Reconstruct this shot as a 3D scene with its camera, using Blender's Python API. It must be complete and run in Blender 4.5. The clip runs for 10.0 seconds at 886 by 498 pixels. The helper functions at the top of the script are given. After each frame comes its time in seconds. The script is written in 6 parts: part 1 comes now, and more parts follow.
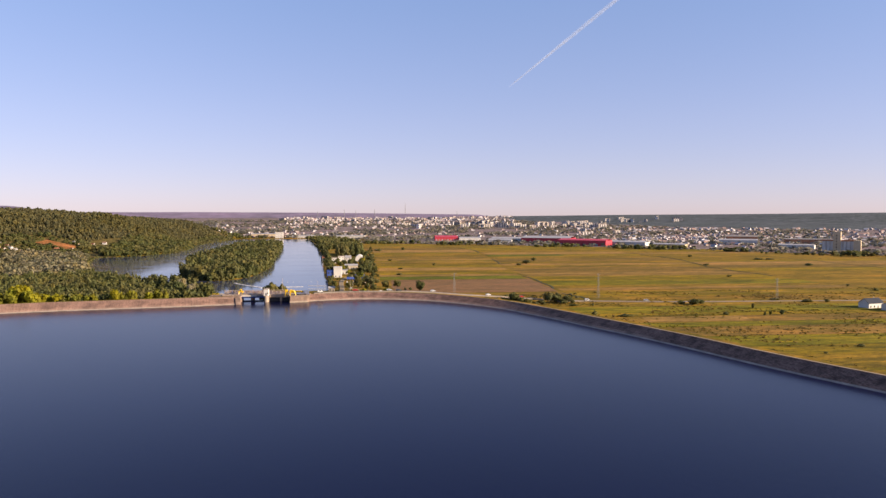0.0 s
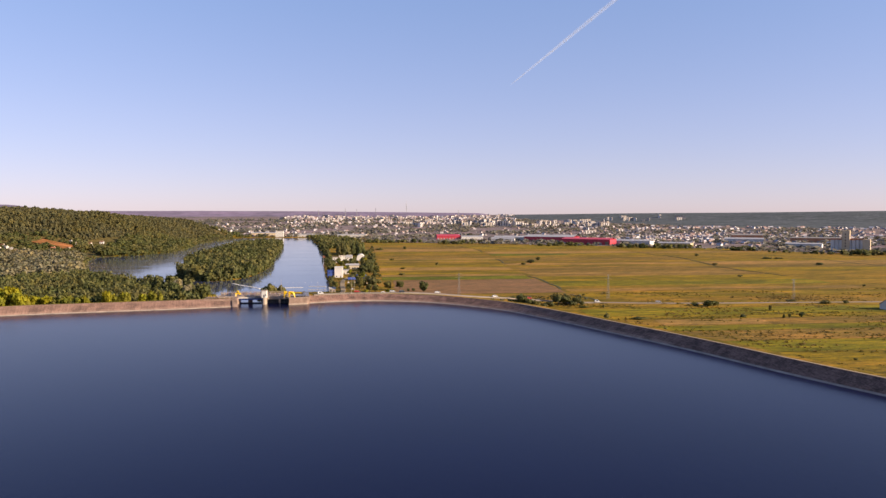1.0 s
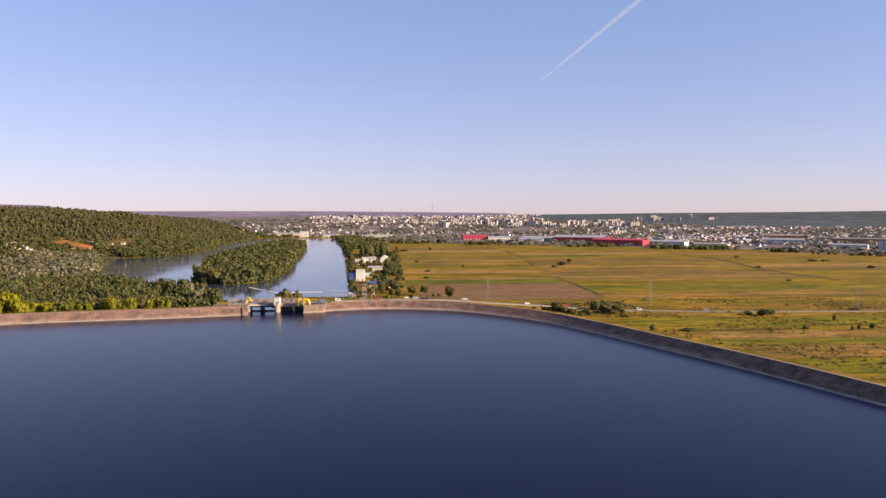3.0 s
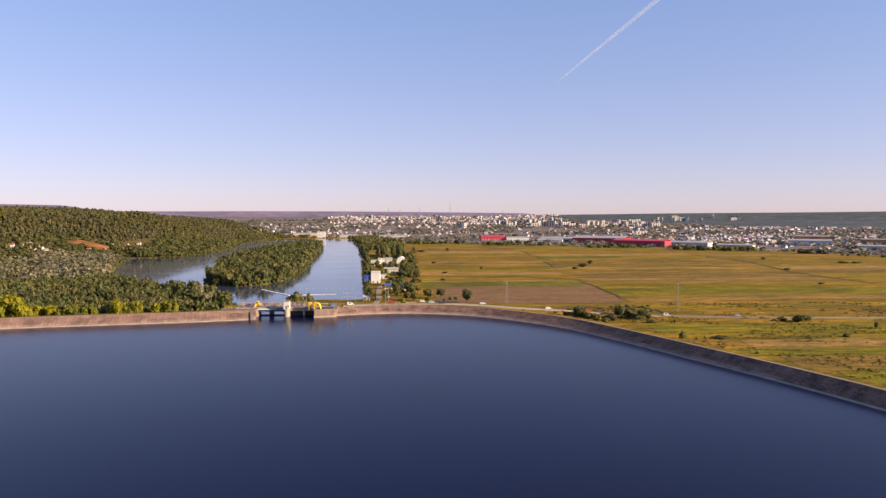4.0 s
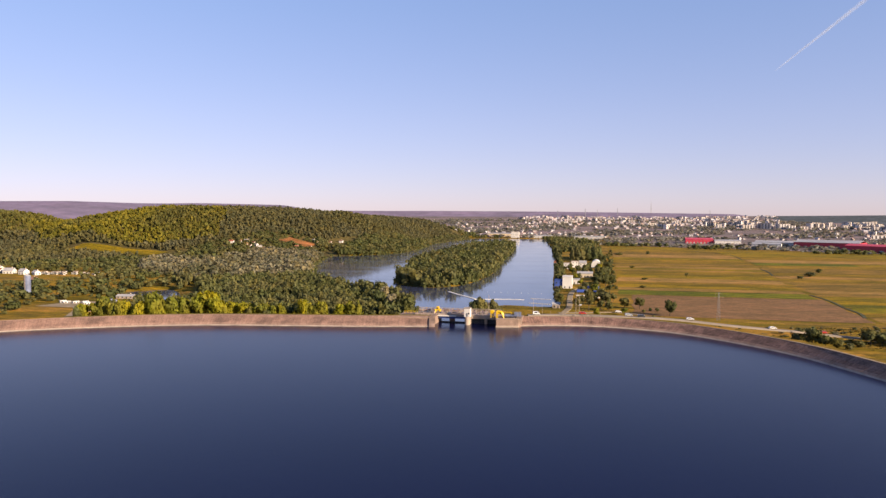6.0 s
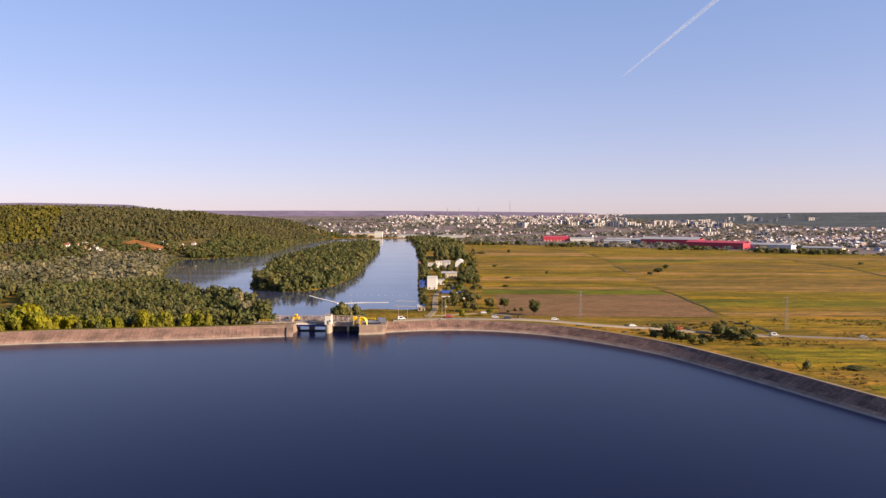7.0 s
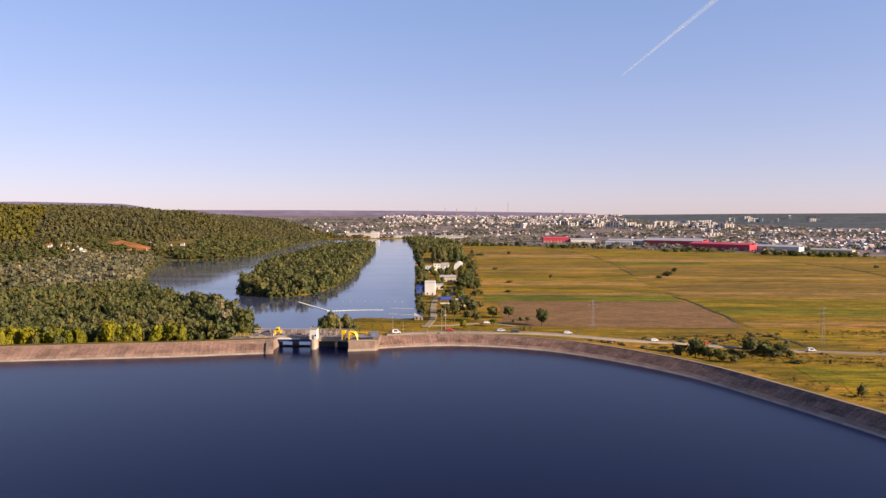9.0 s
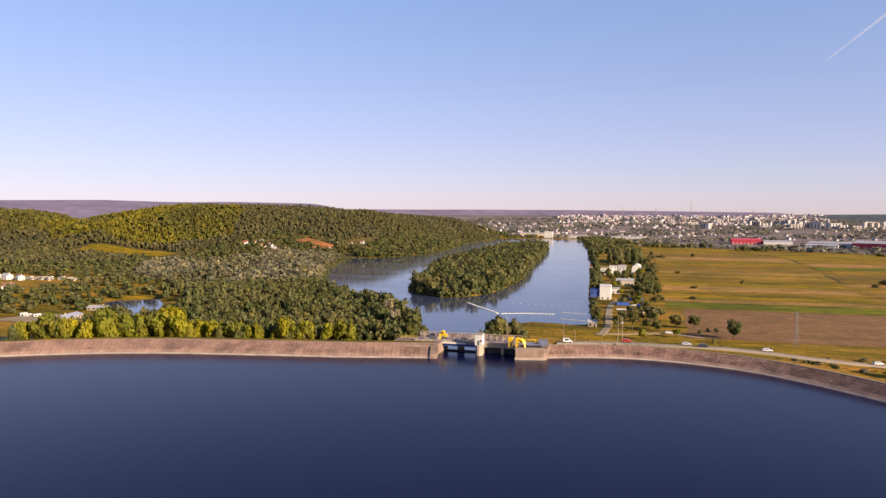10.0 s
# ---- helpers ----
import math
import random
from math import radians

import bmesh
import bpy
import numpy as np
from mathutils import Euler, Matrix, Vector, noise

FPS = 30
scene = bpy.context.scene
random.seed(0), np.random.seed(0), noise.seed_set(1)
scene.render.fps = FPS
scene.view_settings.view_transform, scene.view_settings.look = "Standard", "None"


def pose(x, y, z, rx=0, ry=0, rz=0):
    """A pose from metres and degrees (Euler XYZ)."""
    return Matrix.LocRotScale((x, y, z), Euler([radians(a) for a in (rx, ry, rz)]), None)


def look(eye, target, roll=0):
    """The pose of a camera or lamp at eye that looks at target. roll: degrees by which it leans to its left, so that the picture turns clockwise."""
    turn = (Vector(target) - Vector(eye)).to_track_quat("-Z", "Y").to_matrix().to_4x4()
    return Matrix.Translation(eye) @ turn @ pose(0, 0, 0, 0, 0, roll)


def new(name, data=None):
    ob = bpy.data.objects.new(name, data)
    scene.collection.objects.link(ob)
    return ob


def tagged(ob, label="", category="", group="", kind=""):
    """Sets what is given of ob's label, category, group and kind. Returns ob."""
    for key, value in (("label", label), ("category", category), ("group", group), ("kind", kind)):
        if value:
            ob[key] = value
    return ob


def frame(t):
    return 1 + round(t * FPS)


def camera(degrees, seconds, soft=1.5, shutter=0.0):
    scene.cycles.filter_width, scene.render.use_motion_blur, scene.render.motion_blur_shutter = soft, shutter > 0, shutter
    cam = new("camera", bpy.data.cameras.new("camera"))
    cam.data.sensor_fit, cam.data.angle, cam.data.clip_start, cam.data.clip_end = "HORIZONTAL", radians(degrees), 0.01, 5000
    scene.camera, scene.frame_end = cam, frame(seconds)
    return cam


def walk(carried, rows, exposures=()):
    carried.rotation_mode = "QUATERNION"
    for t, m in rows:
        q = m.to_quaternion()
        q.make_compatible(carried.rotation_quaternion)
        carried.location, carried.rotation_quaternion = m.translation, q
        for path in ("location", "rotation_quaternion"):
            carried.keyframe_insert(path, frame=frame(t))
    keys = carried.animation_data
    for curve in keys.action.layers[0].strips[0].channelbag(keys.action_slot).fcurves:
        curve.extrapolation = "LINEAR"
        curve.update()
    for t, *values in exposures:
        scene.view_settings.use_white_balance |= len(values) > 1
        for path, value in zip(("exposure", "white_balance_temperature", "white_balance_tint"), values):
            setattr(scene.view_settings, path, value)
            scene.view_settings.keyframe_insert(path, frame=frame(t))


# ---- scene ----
PATH = [
    (0, 70.30, -524.04, 62.15, 87.367, -6.368, 0.005),
    (0.5, 69.85, -513.81, 62.12, 87.304, -6.277, 0.002),
    (1, 69.65, -503.55, 62.13, 87.256, -6.293, -0.029),
    (1.5, 69.83, -493.21, 62.21, 87.206, -6.353, -0.070),
    (2, 70.39, -482.79, 62.25, 87.224, -6.402, -0.094),
    (2.2, 70.89, -478.54, 62.27, 87.229, -6.425, -0.092),
    (3.3, 73.69, -455.15, 62.37, 87.256, -3.723, -0.083),
    (3.5, 74.20, -450.89, 62.39, 87.260, -3.876, -0.082),
    (3.8, 74.82, -444.53, 62.45, 87.263, -2.715, -0.070),
    (4, 75.24, -440.28, 62.49, 87.265, -2.759, -0.062),
    (4.5, 76.06, -429.64, 62.58, 87.259, -2.660, -0.057),
    (5, 76.64, -418.98, 62.61, 87.260, -2.613, -0.048),
    (5.1, 76.68, -416.85, 62.61, 87.264, 1.146, -0.043),
    (5.2, 76.73, -414.71, 62.61, 87.269, 4.117, -0.037),
    (5.4, 76.83, -410.44, 62.61, 87.277, 4.327, -0.026),
    (5.5, 76.88, -408.31, 62.61, 87.282, 4.135, -0.020),
    (5.6, 76.84, -406.17, 62.62, 87.270, 8.988, 0.103),
    (5.7, 76.80, -404.04, 62.63, 87.257, 13.566, 0.227),
    (5.8, 76.76, -401.91, 62.64, 87.256, 13.206, 0.225),
    (6, 76.69, -397.64, 62.65, 87.254, 12.888, 0.221),
    (6.1, 76.46, -395.53, 62.72, 87.270, 4.574, -0.027),
    (6.2, 76.23, -393.41, 62.78, 87.264, 2.086, -0.025),
    (7.3, 73.71, -370.16, 63.51, 87.189, 1.887, 0.002),
    (7.5, 73.26, -365.93, 63.64, 87.175, 1.833, 0.006),
    (8, 72.59, -355.33, 63.75, 87.210, 1.763, 0.046),
    (8.5, 72.01, -344.64, 63.81, 87.233, 1.732, 0.088),
    (9, 71.45, -333.80, 63.84, 87.212, 1.731, 0.131),
    (9.1, 71.34, -331.58, 63.83, 87.211, 3.249, 0.140),
    (9.2, 71.22, -329.36, 63.82, 87.210, 5.643, 0.149),
    (9.4, 70.98, -324.93, 63.80, 87.209, 5.765, 0.166),
    (9.5, 70.87, -322.71, 63.80, 87.208, 5.857, 0.175),
    (9.6, 70.75, -320.47, 63.78, 87.192, 14.097, 0.181),
    (9.7, 70.64, -318.23, 63.77, 87.176, 15.487, 0.186),
    (10, 70.30, -311.51, 63.72, 87.129, 15.664, 0.202),
]
cam = camera(63.72, 10.0, 1.45)
walk(cam, [(t, pose(x, y, z, rx, 0, rz) @ pose(0, 0, 0, 0, 0, roll)) for t, x, y, z, rx, rz, roll in PATH],
     [(0.0, 1.5, 6500, 15), (10.0, 1.5, 6500, 15)])

# ---- world and sun ----
SUN_DIR = Vector((0.88, -0.37, 0.338)).normalized()
world = bpy.data.worlds.new("world")
scene.world = world
world.use_nodes = True
wn, wl = world.node_tree.nodes, world.node_tree.links
sky = wn.new("ShaderNodeTexSky")
sky.sky_type = "NISHITA"
sky.sun_disc = False
sky.sun_elevation = math.asin(SUN_DIR.z)
sky.sun_rotation = math.atan2(SUN_DIR.x, SUN_DIR.y)
sky.altitude = 200
sky.air_density = 0.85
sky.dust_density = 0.25
sky.ozone_density = 3.6
haze = wn.new("ShaderNodeMix")
haze.data_type, haze.blend_type = "RGBA", "MULTIPLY"
haze.inputs[0].default_value = 1.0
even = wn.new("ShaderNodeGamma")
even.inputs[1].default_value = 0.56
wl.new(sky.outputs[0], even.inputs[0])
wl.new(even.outputs[0], haze.inputs[6])
# pinkish dust low over the horizon, clear blue higher up
way, rise, tint = wn.new("ShaderNodeTexCoord"), wn.new("ShaderNodeSeparateXYZ"), wn.new("ShaderNodeValToRGB")
wl.new(way.outputs["Generated"], rise.inputs[0])
wl.new(rise.outputs[2], tint.inputs[0])
tint.color_ramp.elements[0].position, tint.color_ramp.elements[0].color = 0.0, (1.36, 1.14, 1.3, 1)
tint.color_ramp.elements[1].position, tint.color_ramp.elements[1].color = 0.34, (1.13, 1.24, 1.56, 1)
low = tint.color_ramp.elements.new(0.13)
low.color = (1.32, 1.19, 1.4, 1)
wl.new(tint.outputs[0], haze.inputs[7])
wl.new(haze.outputs[2], wn["Background"].inputs[0])
wn["Background"].inputs[1].default_value = 0.0815
sun = new("sun", bpy.data.lights.new("sun", "SUN"))
sun.data.energy = 5.0
sun.data.angle = radians(0.5)
sun.data.color = (1.0, 0.80, 0.55)
sun.matrix_world = look((0, 0, 0), -SUN_DIR)


# ---- materials ----
def nodes_of(name, rough=0.9, spec=0.3):
    m = bpy.data.materials.new(name)
    m.use_nodes = True
    nt = m.node_tree
    b = nt.nodes["Principled BSDF"]
    b.inputs["Roughness"].default_value = rough
    b.inputs["Specular IOR Level"].default_value = spec
    return m, nt.nodes, nt.links, b


def coords(n, l, scale=(1, 1, 1), turn=0.0, space="Position"):
    if space == "Position":
        src = n.new("ShaderNodeNewGeometry").outputs["Position"]
    else:
        src = n.new("ShaderNodeTexCoord").outputs[space]
    mp = n.new("ShaderNodeMapping")
    mp.inputs["Scale"].default_value = scale
    mp.inputs["Rotation"].default_value = (0, 0, turn)
    l.new(src, mp.inputs[0])
    return mp.outputs[0]


def noise_of(n, l, vec, scale, detail=4.0, rough=0.55):
    t = n.new("ShaderNodeTexNoise")
    t.inputs["Scale"].default_value = scale
    t.inputs["Detail"].default_value = detail
    t.inputs["Roughness"].default_value = rough
    l.new(vec, t.inputs["Vector"])
    return t.outputs["Fac"]


def ramp(n, l, fac, stops, mode="LINEAR"):
    r = n.new("ShaderNodeValToRGB")
    e = r.color_ramp.elements
    r.color_ramp.interpolation = mode
    while len(e) < len(stops):
        e.new(0.5)
    for k, (p, c) in enumerate(stops):
        e[k].position = p
        e[k].color = (*c, 1)
    l.new(fac, r.inputs[0])
    return r.outputs[0]


def mix(n, l, fac, a, b, mode="MIX"):
    m = n.new("ShaderNodeMix")
    m.data_type, m.blend_type = "RGBA", mode
    for sock, v in ((m.inputs[0], fac), (m.inputs[6], a), (m.inputs[7], b)):
        if isinstance(v, (int, float)):
            sock.default_value = v
        elif isinstance(v, tuple):
            sock.default_value = (*v, 1)
        else:
            l.new(v, sock)
    return m.outputs[2]


def bump(n, l, b, fac, strength=0.3, dist=0.1):
    k = n.new("ShaderNodeBump")
    k.inputs["Strength"].default_value = strength
    k.inputs["Distance"].default_value = dist
    l.new(fac, k.inputs["Height"])
    l.new(k.outputs[0], b.inputs["Normal"])


def plain(name, c, rough=0.7, var=0.2, scale=0.6, metal=0.0, spec=0.3, bumps=0.15):
    """A painted or weathered surface with mottling at two scales."""
    m, n, l, b = nodes_of(name, rough, spec)
    v = coords(n, l)
    c = tuple(x * 0.66 for x in c)
    big, fine = noise_of(n, l, v, scale * 0.25), noise_of(n, l, v, scale * 4, 5)
    lo, hi = tuple(x * (1 - var) for x in c), tuple(min(1, x * (1 + var)) for x in c)
    a = ramp(n, l, big, [(0.3, lo), (0.7, hi)])
    d = ramp(n, l, fine, [(0.25, (1 - var,) * 3), (0.6, (1, 1, 1))])
    l.new(mix(n, l, 0.7, a, d, "MULTIPLY"), b.inputs["Base Color"])
    b.inputs["Metallic"].default_value = metal
    if bumps:
        bump(n, l, b, fine, bumps, 0.05)
    return m


def varied(name, stops, rough=0.8, dirt=0.25, source="object"):
    """Colour picked at random for each object or each island of a mesh."""
    m, n, l, b = nodes_of(name, rough)
    if source == "object":
        r = n.new("ShaderNodeObjectInfo").outputs["Random"]
    else:
        r = n.new("ShaderNodeNewGeometry").outputs["Random Per Island"]
    c = ramp(n, l, r, [(p, tuple(x * 0.66 for x in q)) for p, q in stops], "CONSTANT" if len(stops) > 3 else "LINEAR")
    d = ramp(n, l, noise_of(n, l, coords(n, l), 0.35, 5), [(0.3, (1 - dirt,) * 3), (0.65, (1, 1, 1))])
    l.new(mix(n, l, 1.0, c, d, "MULTIPLY"), b.inputs["Base Color"])
    return m


def leafy(name, dark, light, tint, scale=0.03):
    """Foliage: each leaf clump differs, and whole trees drift in hue."""
    m, n, l, b = nodes_of(name, 0.75, 0.2)
    r = n.new("ShaderNodeNewGeometry").outputs["Random Per Island"]
    dark, light, tint = (tuple(x * 0.6 for x in q) for q in (dark, light, tint))
    c = ramp(n, l, r, [(0.0, dark), (1.0, light)])
    t = ramp(n, l, noise_of(n, l, coords(n, l), scale, 3, 0.6), [(0.42, (0, 0, 0)), (0.62, (1, 1, 1))])
    tone = ramp(n, l, noise_of(n, l, coords(n, l), 0.085, 4, 0.6), [(0.3, (0.72, 0.75, 0.8)), (0.5, (0.98, 0.98, 0.98)), (0.7, (1.28, 1.24, 1.15))])
    hue = ramp(n, l, noise_of(n, l, coords(n, l, (1, 1, 0.3), 0.7), 0.13, 2, 0.5), [(0.36, (0.85, 0.95, 0.95)), (0.5, (1, 1, 1)), (0.64, (1.22, 1.12, 0.8))])
    c = mix(n, l, 1.0, mix(n, l, t, c, mix(n, l, r, tuple(x * 0.75 for x in tint), tint)), hue, "MULTIPLY")
    l.new(mix(n, l, 1.0, c, tone, "MULTIPLY"), b.inputs["Base Color"])
    thin = n.new("ShaderNodeBsdfTranslucent")
    both = n.new("ShaderNodeMixShader")
    both.inputs[0].default_value = 0.4
    l.new(b.inputs["Base Color"].links[0].from_socket, thin.inputs[0])
    l.new(b.outputs[0], both.inputs[1])
    l.new(thin.outputs[0], both.inputs[2])
    l.new(both.outputs[0], n["Material Output"].inputs[0])
    return m


def land(name, stops, stretch=(0.004, 0.05, 0.05), turn=0.0, fine=0.6, grain=0.35, patch=0.02, lines=0.22, mottle=0.85):
    """Fields and meadow: long strips, mown lines, patches and fine tufts."""
    m, n, l, b = nodes_of(name, 0.95, 0.1)
    strip = noise_of(n, l, coords(n, l, stretch, turn), 1.0, 5, 0.6)
    c = ramp(n, l, strip, [(k, (q[0] * 0.53, q[1] * 0.462, q[2] * 0.3)) for k, q in stops])
    p = noise_of(n, l, coords(n, l, (0.55, 1.3, 1)), patch, 6, 0.65)
    pc = ramp(n, l, p, [(0.34, (0.5, 0.56, 0.45)), (0.5, (0.95, 0.95, 0.9)), (0.66, (1.4, 1.2, 1.3))])
    q = noise_of(n, l, coords(n, l, (0.5, 2.2, 1)), patch * 4, 5, 0.7)
    pc = mix(n, l, 1.0, pc, ramp(n, l, q, [(0.38, (0.55, 0.6, 0.55)), (0.5, (1, 1, 1)), (0.62, (1.4, 1.24, 1.3))]), "MULTIPLY")
    s = noise_of(n, l, coords(n, l, (0.012, 0.22, 0.05), turn), 1.0, 4, 0.7)
    pc = mix(n, l, 1.0, pc, ramp(n, l, s, [(0.38, (1 - lines,) * 3), (0.52, (1, 1, 1)), (0.64, (1 + lines, 1 + lines * 0.8, 1 + lines * 0.9))]), "MULTIPLY")
    g = noise_of(n, l, coords(n, l), fine, 4, 0.7)
    gc = ramp(n, l, g, [(0.32, (1 - grain,) * 3), (0.68, (1 + grain * 0.5,) * 3)])
    h = noise_of(n, l, coords(n, l, (0.6, 2.2, 1), 0.05), fine * 0.32, 3, 0.75)
    gc = mix(n, l, 1.0, gc, ramp(n, l, h, [(0.36, (1 - grain * 0.9, 1 - grain * 0.75, 1 - grain),), (0.5, (1, 1, 1)), (0.64, (1 + grain * 0.7, 1 + grain * 0.6, 1 + grain * 0.5))]), "MULTIPLY")
    l.new(mix(n, l, 1.0, mix(n, l, mottle, c, pc, "MULTIPLY"), gc, "MULTIPLY"), b.inputs["Base Color"])
    bump(n, l, b, g, 0.5, 0.4)
    return m


def water(name, deep, rough, wave, strength, spec, gusts=1.0, tint=(1, 1, 1)):
    m, n, l, b = nodes_of(name, rough, spec)
    b.inputs["IOR"].default_value = 1.33
    big = noise_of(n, l, coords(n, l, (0.006, 0.012, 1)), 1.0, 3)
    l.new(ramp(n, l, big, [(0.3, deep), (0.7, tuple(x * 1.25 for x in deep))]), b.inputs["Base Color"])
    gust = noise_of(n, l, coords(n, l, (0.012, 0.03, 1)), 1.0, 4, 0.65)
    k = ramp(n, l, gust, [(0.42, (rough,) * 3), (0.62, (rough * gusts,) * 3)])
    l.new(k, b.inputs["Roughness"])
    b.inputs["Specular Tint"].default_value = (*tint, 1)
    w = noise_of(n, l, coords(n, l, (1, 0.6, 1)), wave, 4, 0.6)
    bump(n, l, b, w, strength, 0.12)
    return m


M_GROUND = land("meadow", [(0.3, (0.2, 0.175, 0.01)), (0.46, (0.31, 0.24, 0.014)), (0.6, (0.4, 0.27, 0.06)), (0.72, (0.26, 0.22, 0.012))], (0.008, 0.04, 0.05))
M_LAKE = water("reservoir_water", (0.0022, 0.003, 0.019), 0.17, 0.55, 0.38, 0.137, 1.0, (0.86, 0.92, 1.0))
M_RIVER = water("river_water", (0.03, 0.036, 0.066), 0.06, 0.6, 0.05, 0.5, 2.0)
M_CONCRETE = plain("weathered_concrete", (0.285, 0.2, 0.16), 0.9, 0.45, 0.7, bumps=0.3)
M_PALE = plain("pale_concrete", (0.40, 0.325, 0.265), 0.85, 0.25, 0.7)
M_WHITE = plain("white_plaster", (0.72, 0.70, 0.67), 0.7, 0.08, 0.6)
M_YELLOW = plain("yellow_paint", (0.78, 0.5, 0.01), 0.45, 0.1, 0.8)
M_BLUE = plain("blue_paint", (0.06, 0.11, 0.38), 0.5, 0.15, 0.8)
M_STEEL = plain("grey_steel", (0.30, 0.30, 0.31), 0.45, 0.2, 0.8, 0.6)
M_DARKSTEEL = plain("dark_steel", (0.06, 0.065, 0.075), 0.5, 0.2, 0.8, 0.4)
M_BARK = plain("bark", (0.12, 0.09, 0.065), 0.95, 0.35, 3.0)
M_LEAF = leafy("leaves_green", (0.1, 0.112, 0.038), (0.155, 0.168, 0.055), (0.21, 0.195, 0.075), 0.02)
# far town leaves, greyed and lightened in base colour to imitate haze
M_LEAF_TOWN_HAZE = leafy("leaves_town_hazed", (0.23, 0.225, 0.2), (0.3, 0.285, 0.25), (0.34, 0.31, 0.27), 0.01)
M_LEAF_GREY = leafy("leaves_willow", (0.24, 0.215, 0.14), (0.34, 0.3, 0.2), (0.19, 0.18, 0.09), 0.012)
M_LEAF_YELLOW = leafy("leaves_poplar", (0.3, 0.28, 0.01), (0.4, 0.36, 0.014), (0.24, 0.24, 0.03), 0.05)
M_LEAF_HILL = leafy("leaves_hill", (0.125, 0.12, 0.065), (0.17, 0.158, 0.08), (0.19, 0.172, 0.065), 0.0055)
# yellowing hill leaves with sunlit brightness put into their colour
M_LEAF_TURN_SUNLIT = leafy("leaves_turning_sunlit", (0.21, 0.185, 0.02), (0.27, 0.235, 0.024), (0.17, 0.158, 0.04), 0.008)


# ---- mesh helpers ----
def part(name, bm, material, parent=None, label=""):
    me = bpy.data.meshes.new(name)
    bm.to_mesh(me)
    bm.free()
    me.materials.append(material)
    ob = new(name, me)
    if parent is not None:
        ob.parent = parent
    if label:
        tagged(ob, label)
    return ob


def shared(name, me, parent, m=None):
    ob = new(name, me)
    ob.parent = parent
    if m is not None:
        ob.matrix_basis = m
    return ob


def thing(name, label, category, m=None, group="", kind=""):
    ob = new(name)
    ob.empty_display_size = 0.5
    if m is not None:
        ob.matrix_basis = m
    return tagged(ob, label, category, group, kind)


def mesh_object(name, verts, faces, material, parent=None):
    me = bpy.data.meshes.new(name)
    me.from_pydata(verts, [], faces)
    me.materials.append(material)
    ob = new(name, me)
    if parent is not None:
        ob.parent = parent
    return ob


def box(bm, x0, x1, y0, y1, z0, z1, bevel=0.0):
    ret = bmesh.ops.create_cube(bm, size=1.0)
    bmesh.ops.scale(bm, vec=(x1 - x0, y1 - y0, z1 - z0), verts=ret["verts"])
    bmesh.ops.translate(bm, vec=((x0 + x1) / 2, (y0 + y1) / 2, (z0 + z1) / 2), verts=ret["verts"])
    if bevel:
        es = {e for v in ret["verts"] for e in v.link_edges}
        bmesh.ops.bevel(bm, geom=list(es), offset=bevel, segments=1, affect="EDGES")
    return bm


def boxes(*spec, bevel=0.0):
    bm = bmesh.new()
    for s in spec:
        box(bm, *s, bevel=bevel)
    return bm


def beam(bm, a, b, r, sides=4):
    """A bar from a to b."""
    a, b = Vector(a), Vector(b)
    q = (b - a).to_track_quat("Z", "Y").to_matrix().to_4x4()
    bmesh.ops.create_cone(bm, cap_ends=True, segments=sides, radius1=r, radius2=r, depth=(b - a).length,
                          matrix=Matrix.Translation((a + b) / 2) @ q)
    return bm


def prism(bm, pts, z0, z1):
    """A closed block on the polygon pts."""
    lo = [bm.verts.new((x, y, z0)) for x, y in pts]
    hi = [bm.verts.new((x, y, z1)) for x, y in pts]
    k = len(pts)
    bm.faces.new(lo[::-1])
    bm.faces.new(hi)
    for i in range(k):
        bm.faces.new((lo[i], lo[(i + 1) % k], hi[(i + 1) % k], hi[i]))
    bmesh.ops.recalc_face_normals(bm, faces=bm.faces)
    return bm


# ---- the plan ----
WATER, FIELD = -9.0, -7.5
LEFT_SHORE = [(-15.4, -16.2), (-19, -16.9), (-32, -20), (-56, -26), (-79, -30), (-103, -34.5), (-127, -39), (-149, -45), (-170, -53), (-190, -63),
              (-214, -77), (-238, -95), (-275, -130), (-310, -180), (-345, -250), (-390, -380), (-450, -600), (-520, -900), (-600, -1500)]
RIGHT_SHORE = [(25, -5), (37, 0), (50, 4), (69, 6.5), (90, 3), (110, -5), (127, -18), (145, -37), (160, -58), (172, -84), (184, -113),
               (195, -142), (206, -170), (218, -204), (228, -237), (238, -266), (251, -299), (300, -422), (360, -570), (460, -820), (700, -1500)]
RIVER = [(-14, 6), (-13, 60), (-12, 120), (-8, 156), (10, 160), (38, 162), (33, 230), (23, 347), (6, 609), (-15, 911), (-57, 1340), (-111, 1730), (-245, 1767), (-317, 1734),
         (-335, 1500), (-340, 1321), (-310, 1079), (-300, 892), (-320, 812), (-352, 765), (-380, 730), (-328, 545), (-302, 480), (-235, 330),
         (-180, 262), (-120, 190), (-66, 110), (-45, 40), (-38, 6)]
ISLAND = [(-140, 316), (-118, 292), (-92, 280), (-72, 296), (-60, 340), (-57, 394), (-58, 474), (-78, 700), (-103, 1010), (-122, 1190), (-150, 1270), (-190, 1230), (-206, 1060), (-204, 880),
          (-200, 690), (-192, 570), (-176, 525), (-162, 450), (-152, 385)]
POND = [(-352, 172), (-325, 202), (-300, 176), (-272, 136), (-264, 112), (-288, 102), (-318, 138)]


